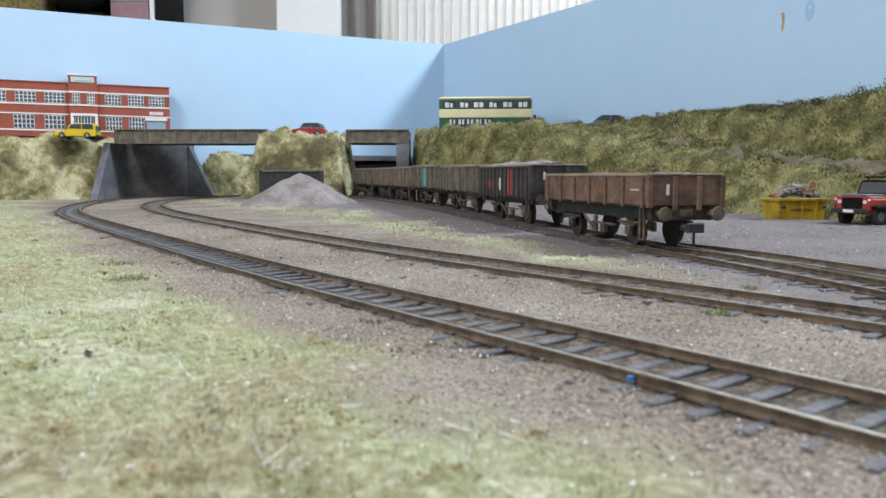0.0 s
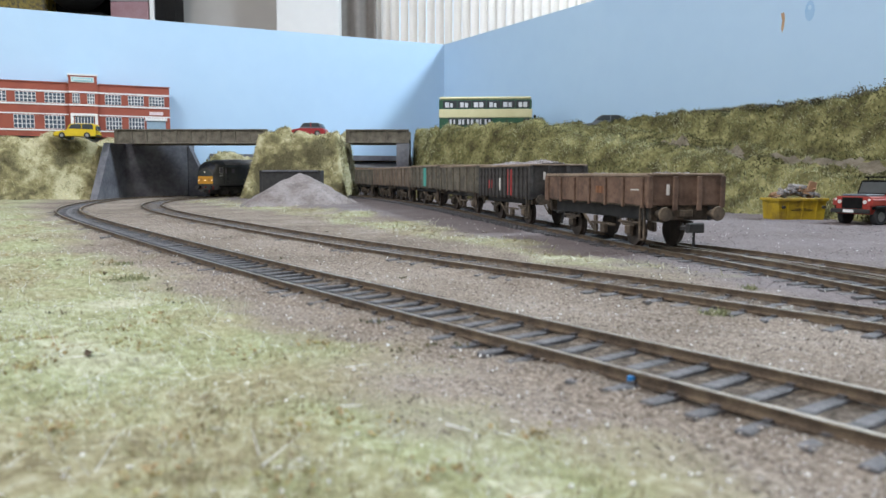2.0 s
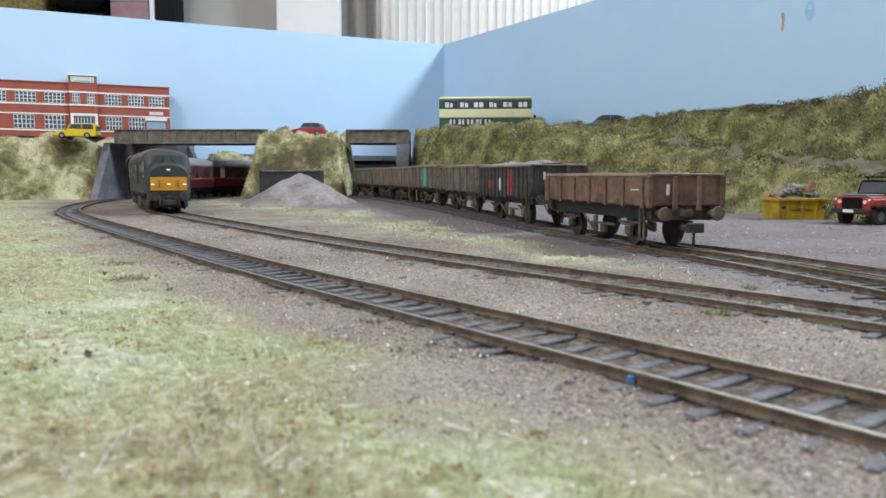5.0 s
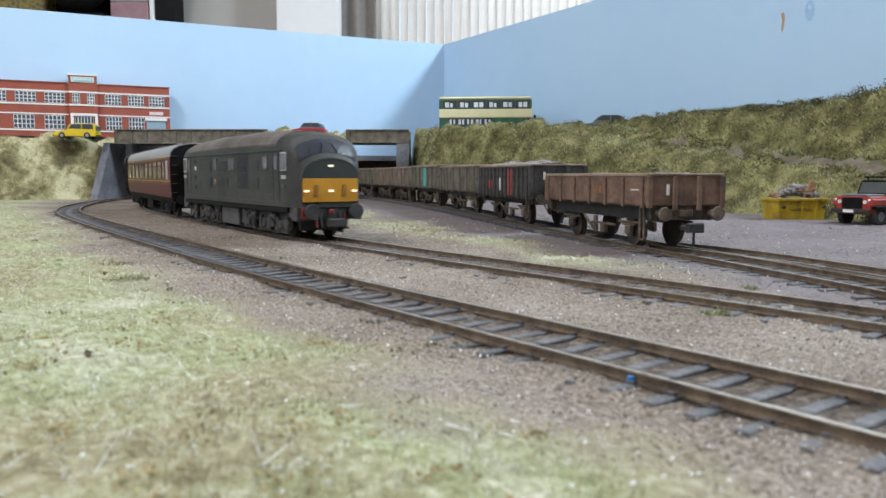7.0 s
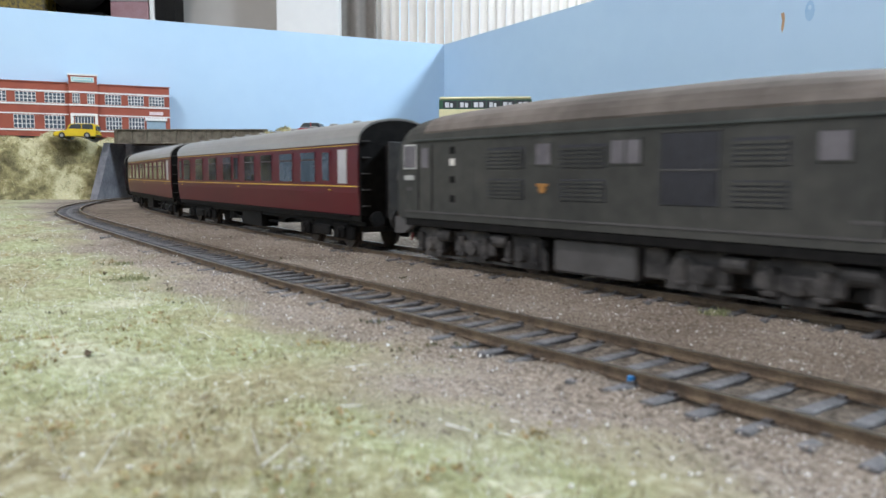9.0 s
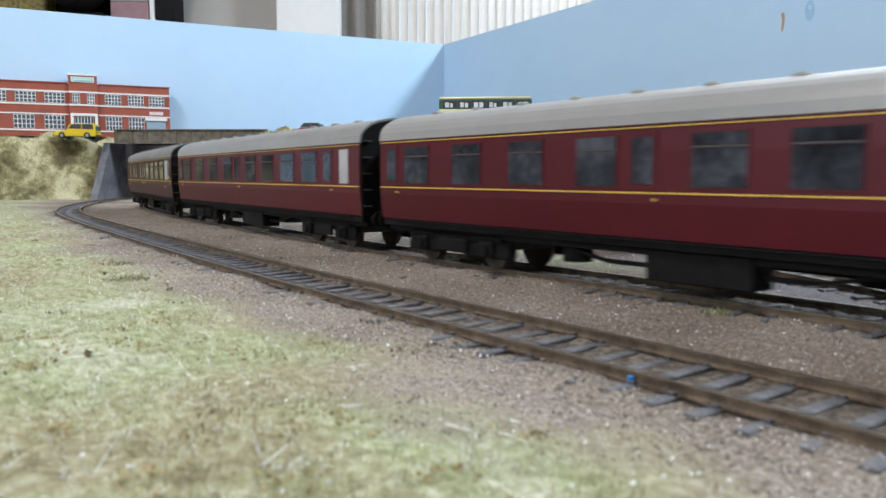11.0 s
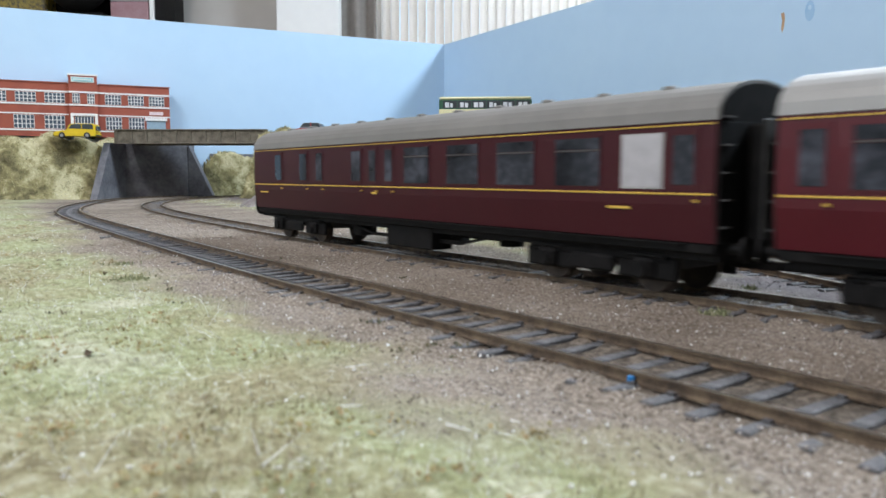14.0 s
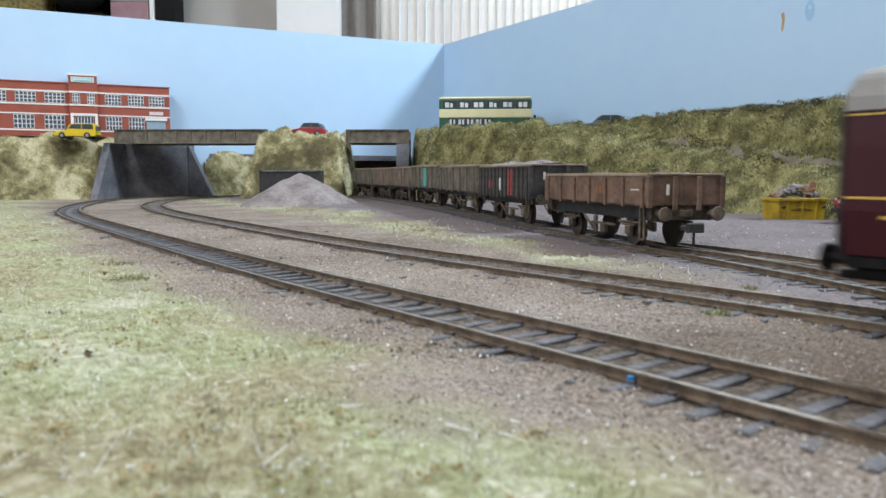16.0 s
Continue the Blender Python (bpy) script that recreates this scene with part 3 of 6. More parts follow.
# weeds, leaf scraps and flakes lying about
M_WEED = mat("dull_green_weed", [(0.14, 0.16, 0.075), (0.25, 0.26, 0.13), (0.38, 0.38, 0.23)], 200, 0.8, islands=0.5)
for wx, wy, wr, wn_, label_ in ((61, 166, 1.7, 160, "small dull green weed growing beside the main track"), (-90, 216, 3.0, 260, "low dark clump of weed at the edge of the field"),
                                (-112, 262, 2.4, 160, "low dark clump of weed at the edge of the field"), (84, 205, 1.6, 120, "small dull green weed in the grey dirt")):
    rw = np.random.RandomState(int(wy))
    P = np.stack([wx + rw.normal(size=wn_) * wr, wy + rw.normal(size=wn_) * wr, np.full(wn_, float(height(np.float64(wx), np.float64(wy))) + 0.15)], -1)
    tagged(blades("weed", P, np.repeat(UP, wn_, 0), 0.5, 1.8, 0.4, 1.4, M_WEED, seed=int(wy)), label_, "weed", "weeds on the layout")
M_LEAF = mat("dry_leaf", [(0.09, 0.065, 0.045), (0.17, 0.12, 0.08)], 200, 0.8)
for lx, ly, lr in ((-58, 122, 1.5), (-50, 121, 0.9), (-135, 265, 1.6), (-108, 240, 1.0)):
    b = bmesh.new()
    rw = random.Random(int(-lx))
    ring = [b.verts.new((lr * math.cos(k * 0.785) * rw.uniform(0.7, 1.2), lr * 0.6 * math.sin(k * 0.785) * rw.uniform(0.7, 1.2), 0.35 * math.cos(k * 1.57) + rw.uniform(0, 0.3))) for k in range(8)]
    mid_ = b.verts.new((0, 0, 0.5))
    fs = [b.faces.new((ring[k], ring[(k + 1) % 8], mid_)) for k in range(8)]
    bmesh.ops.solidify(b, geom=fs, thickness=0.25)
    tagged(part("leaf_scrap", b, M_LEAF, m=at(lx, ly, float(height(np.float64(lx), np.float64(ly))) + 0.5, rw.uniform(0, 360))), "curled brown scrap of leaf lying on the field", "leaf", "leaf scraps on the field")
b = bmesh.new()
pts = [(1.5 * math.cos(a_), 1.0 * math.sin(a_)) for a_ in np.linspace(3.3, 6.1, 8)]
extrude(b, pts + [(x_ * 0.72, y_ * 0.72) for x_, y_ in reversed(pts)], 0, 0.5, "z")
tagged(part("flake", b, M_WHITEBIT, m=at(79, 172, -1.75, 20)), "curled white flake lying between the main track's rails", "flake")
for fx, fy, fl_, fa in ((1.8, 88, 4.6, -55), (-12, 96, 3.0, -25), (9, 92, 2.4, -70)):
    b = cyl(bmesh.new(), (-fl_ / 2, 0, 0), (fl_ / 2, 0, 0.5), 0.16, 0.08, 6)
    tagged(part("straw_stalk", b, M_WHITEBIT, m=at(fx, fy, float(height(np.float64(fx), np.float64(fy))) + 0.5, fa)), "pale glinting straw stalk lying on the ground", "straw", "straw stalks on the ground")


# ---- banks ----
def field_mesh(name, X, Y, Z, material):
    ny, nx = X.shape
    i = np.arange(nx * ny).reshape(ny, nx)
    F = np.stack([i[:-1, :-1], i[:-1, 1:], i[1:, 1:], i[1:, :-1]], -1).reshape(-1, 4)
    zf = Z.ravel()[F].max(1) > -5.5
    return raw(name, np.stack([X, Y, Z], -1).reshape(-1, 3), F[zf].tolist(), material)


def on_mesh(me, n, seed, zmin=-2.0):
    """Random places and normals on a mesh, in millimetres."""
    rr = np.random.RandomState(seed)
    me.calc_loop_triangles()
    co = np.array([v.co for v in me.vertices]) / MM
    tri = np.array([t.vertices for t in me.loop_triangles])
    a, b, c = co[tri[:, 0]], co[tri[:, 1]], co[tri[:, 2]]
    nn = np.cross(b - a, c - a)
    ar = np.linalg.norm(nn, axis=1)
    k = rr.choice(len(tri), n, p=ar / ar.sum())
    u, v = rr.uniform(size=(2, n, 1))
    fl = (u + v) > 1
    u, v = np.where(fl, 1 - u, u), np.where(fl, 1 - v, v)
    P = a[k] + u * (b - a)[k] + v * (c - a)[k]
    N = nn[k] / ar[k][:, None]
    N[N[:, 2] < 0] *= -1
    ok = P[:, 2] > zmin
    return P[ok], N[ok]


def bank(name, X, Y, Z, label, n, seed, shrubs=0, pale=True, bare=None):
    Z = Z + np.where(Z > 1, (6.0 if pale else 3.0) * wob(X, Y + Z * 0.7, 0.075, seed + 4) + 2.6 * wob(X, Y + Z, 0.16, seed) + 1.9 * wob(X + Z, Y, 0.42, seed + 1), 0)
    ob = part(name, field_mesh(name, X, Y, Z, M_BANK_PALE if pale else M_BANK), None, smooth=True)
    tagged(ob, label, "embankment", kind="structure")
    if bare is not None:
        ob.data.materials.append(M_PATH)
        for f in ob.data.polygons:
            if bare(f.center.x / MM, f.center.y / MM):
                f.material_index = 1
    P, N = on_mesh(ob.data, n, seed)
    if bare is not None:
        free = ~bare(P[:, 0], P[:, 1])
        P, N = P[free], N[free]
    up = N * 0.6 + UP * 0.5
    tagged(blades("grass", P, up / np.linalg.norm(up, axis=1)[:, None], 1.4, 4.0, 0.75, 0.9, M_TUFT_PALE if pale else M_TUFT, ob, seed), kind="stuff")
    if shrubs:
        P, N = on_mesh(ob.data, shrubs, seed + 9)
        if bare is not None:
            P = P[~bare(P[:, 0], P[:, 1])]
        keep = wob(P[:, 0], P[:, 1] + P[:, 2], 0.09, seed) + 0.5 * wob(P[:, 0] + P[:, 2], P[:, 1], 0.3, seed) > 0.35
        P = P[keep]
        rr = np.random.RandomState(seed)
        P = (P[:, None, :] + rr.normal(size=(len(P), 9, 3)) * 1.5 + np.array([0, 0, 1.0])).reshape(-1, 3)
        Q = rr.normal(size=P.shape)
        tagged(blades("shrub", P, Q / np.linalg.norm(Q, axis=1)[:, None], 0.6, 1.6, 0.9, 0.4, M_SHRUB, ob, seed + 3), kind="stuff")
    return ob


def step(a, b, v):
    q = np.clip((v - a) / (b - a), 0, 1)
    return q * q * (3 - 2 * q)


def on_path(x, y):
    """Bare earth along the path down the side bank."""
    w, t = uy * x - ux * (y - CORNER), ux * x + uy * (y - CORNER)
    mid = 111 + 3 * wob(t, w * 0, 0.05, 2)
    return (np.abs(w - mid) < 5.5 + 2.0 * wob(t, w * 0, 0.11, 6)) & (t > 600)


M_PATH = mat("trodden_earth", [(0.12, 0.1, 0.07), (0.2, 0.17, 0.125), (0.28, 0.245, 0.19)], 60, 0.95, 0, 1.0, 900)

# the long bank along the side sky board, with a path that runs down it
T, W = np.meshgrid(np.arange(138, 1200, 4.0), np.r_[np.arange(2, 240, 3.5)])
X, Y = ux * T + uy * W, CORNER + uy * T - ux * W
path_z = np.interp(T, [130, 420, 500, 600, 700, 800, 870, 1200], [88, 88, 79, 64, 50, 36, 29, 4])
plateau = np.interp(T, [200, 330, 440, 520, 720, 800, 900, 1200], [70, 72, 85, 90, 88, 96, 104, 104])
foot = 186 + 7 * wob(T, W * 0, 0.02, 3) + 28 * (1 - step(320, 430, T))
ridge = 118 + (foot - 58 - 118) * (1 - step(370, 450, T))
low = path_z * (1 - step(np.maximum(foot - 52, 112), foot, W))
crest = path_z * step(ridge - 30, ridge, W) * (1 - step(np.maximum(foot - 52, 112), foot, W))
upper = plateau * (1 - step(58, 102, W))
Z = np.where(W > ridge, low, np.maximum(np.maximum(upper, np.minimum(path_z, plateau)), crest))
Z = Z - 6 * step(99, 119, W) * (1 - step(foot - 24, foot, W)) * step(440, 500, T)
Z = Z * step(-46, -37, X)
Z = np.where(W > foot, -7.0, Z - 3.0 * (W > foot - 8))
bank("embankment_side", X, Y, Z, "long grassy bank with a path running down it beside the yard", 90000, 3, 6500, False, on_path)
# low bushes along the bank's top
P = []
rr = np.random.RandomState(5)
for t in np.arange(560, 830, 5.5):
    x, y = hill_point(t + rr.uniform(-4, 4), rr.uniform(40, 72))
    z = float(np.interp(t, [520, 720, 800, 900], [90, 88, 96, 104])) + 1.0
    k = int(60 + 110 * max(0, (t - 640) / 160) * rr.uniform(0.3, 1.3))
    P.append(np.array([x, y, z]) + rr.normal(size=(k, 3)) * np.array([4.0, 4.0, 1.2 + 1.6 * max(0, (t - 690) / 110)]))
P = np.concatenate(P)
Q = rr.normal(size=P.shape)
tagged(blades("hedge", P, Q / np.linalg.norm(Q, axis=1)[:, None], 0.8, 2.0, 1.2, 0.3, M_SHRUB, seed=31), "straggling dark hedge along the top of the bank", "hedge", kind="stuff")

xs, ys = np.arange(-1000, -438, 4.0), np.arange(880, 1110, 4.0)
X, Y = np.meshgrid(xs, ys)
back = board_y(X)
Z = 79 * step(0, 62, Y - (back - 122 + 8 * wob(X, Y * 0, 0.03, 1))) * step(-441, -452, X) - 3.5
Z = np.where(Y > back - 2, -7, Z)
Z = np.where((X > -520) & (Y > back - 45), np.minimum(Z, 71), Z)
bank("embankment_left", X, Y, np.where(Z < -3.2, -7, Z), "steep grassy bank below the red factory", 26000, 7, 900)

X, Y = np.meshgrid(np.arange(-262, -118, 3.5), np.arange(895, 1090, 3.5))
edge = np.minimum(np.minimum(X + 256 + 5 * wob(X, Y, 0.06), (-119 - X + 3 * wob(X, Y, 0.09)) * 2.4), np.minimum((Y - 905) * 0.9, (1088 - Y) * 2))
Z = 81 * step(0, 34, edge) - 3.5
bank("embankment_middle", X, Y, np.where(Z < -3.2, -7, Z), "grassy mound between the two bridges", 17000, 12, 500)

X, Y = np.meshgrid(np.arange(-372, -262, 3.5), np.arange(1020, 1180, 3.5))
back = board_y(X)
topz = np.interp(X, [-372, -350, -315, -268], [74, 71, 62, 48])
Z = topz * step(0, 34, Y - back + 42) - 3.5
Z = np.where((Y > back - 2) | (MAIN.away(X, Y) < 21) | (OUTER.away(X, Y) < 19), -7, Z)
bank("embankment_rear", X, Y, np.where(Z < -3.2, -7, Z), "small grassy slope behind the girder bridge", 7000, 15)

# ---- spoil heap and bunker ----
X, Y = np.meshgrid(np.arange(-230, -60, 2.5), np.arange(680, 835, 2.5))
d = np.hypot((X + 143) / 1.0, (Y - 762) / 0.85)
Z = 33.0 - 0.57 * d + 1.0 * wob(X, Y, 0.2, 2) + 0.5 * wob(X, Y, 0.55, 4)
Z = np.maximum(Z, 23.0 - 0.6 * np.hypot(X + 158, (Y - 742) / 0.9)) - np.clip((20 - np.hypot(X + 143, Y - 762)), 0, 8) * 0.16
M_SPOIL = mat("spoil", [(0.19, 0.155, 0.145), (0.27, 0.235, 0.225), (0.34, 0.3, 0.29)], 60, 0.95, 0, 1.2, 1500)
heap = tagged(part("spoil_heap", field_mesh("spoil_heap", X, Y, np.where(Z < -3, -7, Z), M_SPOIL), None, smooth=True), "heap of fine pinkish-grey spoil on the yard", "spoil heap")
P, N = on_mesh(heap.data, 9000, 4)
tagged(stones("grain", P, 0.25, 0.55, M_GREYSTONE, heap, 9), kind="stuff")
bunker = thing("bunker", "low dark bunker with a grey rim behind the gravel heap", "bunker", m=at(-171, 862, -1, 2))
part("wall", boxes((-31, 31, -14, -11, 0, 33), bevel=0.3), M_DARK, bunker)
part("wall", boxes((-31, 31, 11, 14, 0, 33), bevel=0.3), M_DARK, bunker)
part("end_wall", boxes((-34, -31, -14, 14, 0, 35), bevel=0.3), M_DARK, bunker)
part("end_wall", boxes((31, 34, -14, 14, 0, 35), bevel=0.3), M_DARK, bunker)
part("rim", boxes((-31, 31, -15, 15, 33, 35.2), bevel=0.4), M_CONCRETE, bunker)


# ---- bridges ----
def girder_bridge(x0, x1, y, z0, z1, label, depth, pillar=None, heading=0):
    b = thing("girder_bridge", label, "bridge", "bridges of the layout", m=at((x0 + x1) / 2, y, 0, heading))
    h = (x1 - x0) / 2
    for yy, nm in ((0, "girder"), (depth, "girder")):
        part(nm, boxes((-h, h, yy - 1, yy + 1, z0 + 1.6, z1 - 1.6)), M_GIRDER, b)
        part("flange", boxes((-h, h, yy - 3.2, yy + 3.2, z1 - 1.5, z1), bevel=0.3), M_GIRDER, b)
        part("flange", boxes((-h, h, yy - 3.2, yy + 3.2, z0, z0 + 1.5), bevel=0.3), M_GIRDER, b)
        k = max(3, round(2 * h / 18))
        me = None
        for i in range(k):
            xx = -h + 4 + (2 * h - 8) * i / (k - 1)
            if me is None:
                st = part("stiffener", boxes((-0.6, 0.6, yy - 2.9, yy - 1.0, z0 + 1.5, z1 - 1.5)), M_GIRDER, b, m=at(xx, 0))
                me = st.data
            else:
                part("stiffener", me, None, b, m=at(xx, 0))
    part("deck", boxes((-h, h, 1.2, depth - 1.2, z0 + 3, z0 + 6)), M_DARK, b)
    if pillar:
        part("pillar", boxes((pillar[0], pillar[1], -2.5, depth + 3, -4, z0 - 0.1), bevel=0.5), M_CONCRETE, b, "dark grey pillar")
    return b


girder_bridge(-431, -230, 1003, 69.5, 88.5, "weathered brown girder bridge across two tracks", 56, heading=0)
girder_bridge(-125, -44, 985, 69.5, 87.0, "short weathered girder bridge across the siding", 60, (24.5, 40.5))
abut = bmesh.new()


def wall_prism(outline, dy0, dy1):
    """A wall that follows the rear board: (x, z) outline between two depths in front of it."""
    lo = [abut.verts.new((x, board_y(x) + dy0 - (0.0 if z > 30 else 3), z)) for x, z in outline]
    hi = [abut.verts.new((x, board_y(x) + dy1, z)) for x, z in outline]
    k = len(outline)
    for i in range(k):
        abut.faces.new((lo[i], lo[(i + 1) % k], hi[(i + 1) % k], hi[i]))
    abut.faces.new(lo[::-1])
    abut.faces.new(hi)


wall_prism([(-447, -4), (-364, -4), (-364, 72), (-447, 72)], -34, -4)
extrude(abut, [(957, -4), (1076, -4), (1076, 71), (1004, 71)], -446, -437, "x")
for p in (((-364, -4, -34), (-329, -4, -50), (-362, 70, -36)),):
    (x0, z0, d0), (x1, z1, d1), (x2, z2, d2) = p
    f = [abut.verts.new((x, board_y(x) + d, z)) for x, z, d in p]
    g = [abut.verts.new((x, board_y(x) + d + 14, z)) for x, z, d in p]
    abut.faces.new(f), abut.faces.new(g[::-1])
    for i in range(3):
        abut.faces.new((f[i], g[i], g[(i + 1) % 3], f[(i + 1) % 3]))
bmesh.ops.recalc_face_normals(abut, faces=abut.faces)
tagged(part("abutment", abut, M_CONCRETE), "dark grey bridge abutment with sloping wing walls", "abutment", kind="structure")

# ---- factory ----
M_BRICKRED = mat("red_brick_print", [(0.24, 0.055, 0.035), (0.32, 0.08, 0.048), (0.27, 0.065, 0.042)], 30, 0.7, 0, 0, None, 30)
M_CREAM = mat("white_stone_print", [(0.72, 0.7, 0.68), (0.8, 0.79, 0.77)], 40, 0.6)
M_PANE = glass("printed_pane", (0.06, 0.08, 0.11), 0.25)
M_ROLLER = mat("blue_grey_roller_door", [(0.22, 0.32, 0.4), (0.3, 0.4, 0.48)], 60, 0.6)
M_SIGN = mat("teal_sign", [(0.2, 0.5, 0.55), (0.3, 0.6, 0.62)], 60, 0.5)
M_PINKSIGN = mat("pale_sign", [(0.68, 0.55, 0.56), (0.75, 0.62, 0.62)], 60, 0.5)
fac_x, fac_y = -385.5, 1300 + 0.493 * -385.5 - 28
factory = thing("factory", "long red brick factory with white bands and many-paned windows", "factory", m=at(fac_x, fac_y, 80, math.degrees(math.atan(0.493))))
# u runs to the left from the right-hand corner; v is the height over the bank
part("wall", boxes((-300, -127, 0, 18, 0, 70), (-92, 0, 0, 18, 0, 70)), M_BRICKRED, factory)
part("tower", boxes((-126.9, -92.1, -4, 18, 0, 81), bevel=0.2), M_BRICKRED, factory)
part("parapet", boxes((-128, -91, -5, 18.5, 81, 83)), M_CREAM, factory)
part("sign", boxes((-124, -96, -5.2, -4.1, 72, 79)), M_CREAM, factory)
part("sign_face", boxes((-122.6, -97.4, -5.8, -5.2, 73.2, 78)), M_SIGN, factory, "teal name board")
for k in range(9):
    part("letter_bar", boxes((-121 + 2.5 * k, -119.4 + 2.5 * k, -6.1, -5.8, 74.6, 76.8)), M_CREAM, factory)
for z, hgt in ((58, 2.2), (41, 2.2), (7, 2.0), (28.5, 1.6)):
    part("band", boxes((-300, -128, -1.0, -0.05, z, z + hgt), (-91, 0.6, -1.0, -0.05, z, z + hgt)), M_CREAM, factory)
    if z > 30:
        part("band", boxes((-127.5, -91.5, -5, -4.05, z, z + hgt)), M_CREAM, factory)
part("coping", boxes((-300, -128.2, -1.2, 18.5, 70, 71.4), (-91, 0.8, -1.2, 18.5, 70, 71.4)), M_BRICKRED, factory)


def factory_window(u, z, w, h, cols, rows, y=0.0):
    win_ = part("window", boxes((u, u + w, y - 0.5, y - 0.05, z, z + h)), M_CREAM, factory)
    for i in range(cols):
        for j in range(rows):
            pw, ph = w / cols, h / rows
            part("pane", boxes((u + i * pw + 0.55, u + (i + 1) * pw - 0.55, y - 0.75, y - 0.5, z + j * ph + 0.5, z + (j + 1) * ph - 0.5)), M_PANE, win_)


for u in (-27, -54, -83, -156, -190, -224, -258, -292):
    factory_window(u, 44, 20 if u > -100 else 24, 13.2, 5, 3)
for u in (-54, -83, -157, -193):
    factory_window(u, 10, 20 if u > -100 else 24, 17.5, 5, 3)
factory_window(-123, 44, 9, 13.2, 3, 3, -4)
factory_window(-105, 44, 9, 13.2, 3, 3, -4)
factory_window(-121, 8, 23, 19, 6, 2, -4)
part("porch", boxes((-126, -93, -6, -4.05, 27.5, 31), (-126, -122.5, -6, -4.05, 0, 27.5), (-96.5, -93, -6, -4.05, 0, 27.5)), M_CREAM, factory)
for u0, u1 in ((-31, -6), (-255, -218)):
    part("roller_door", boxes((u0, u1, -0.8, -0.05, 0, 24)), M_ROLLER, factory)
    part("lintel", boxes((u0 - 2, u1 + 2, -2.4, -0.05, 24, 28)), M_CREAM, factory)
    part("nameboard", boxes((u0 + 4, u1 - 3, -1.2, -0.05, 32, 36.5)), M_PINKSIGN, factory)

# ---- wheels shared by the road vehicles ----
M_TYRE = mat("tyre_rubber", [(0.015, 0.015, 0.015), (0.03, 0.03, 0.03)], 300, 0.8)
M_HUB = mat("wheel_metal", [(0.3, 0.3, 0.31), (0.45, 0.45, 0.46)], 300, 0.35, 0.8)
M_CARGLASS = glass("car_glass", (0.05, 0.06, 0.065))
M_CHROME = mat("chrome", [(0.6, 0.6, 0.6), (0.7, 0.7, 0.7)], 200, 0.2, 1.0)
M_LAMP = mat("lamp_lens", [(0.75, 0.74, 0.7), (0.85, 0.84, 0.8)], 200, 0.15)
M_REDLENS = mat("red_lens", [(0.3, 0.01, 0.01), (0.4, 0.02, 0.02)], 200, 0.2)


def road_wheel(parent, x, y, rad, w):
    b = bmesh.new()
    cyl(b, (x, y - w / 2, rad), (x, y + w / 2, rad), rad, n=20)
    bmesh.ops.bevel(b, geom=[e for e in b.edges if abs((e.verts[0].co - e.verts[1].co).y) < 1e-4], offset=rad * 0.12, segments=1, affect="EDGES")
    wh = part("wheel", b, M_TYRE, parent)
    o = w / 2 if y > 0 else -w / 2
    part("hub", cyl(bmesh.new(), (x, y + o * 0.7, rad), (x, y + o * 1.06, rad), rad * 0.58, rad * 0.5, 14), M_HUB, wh)


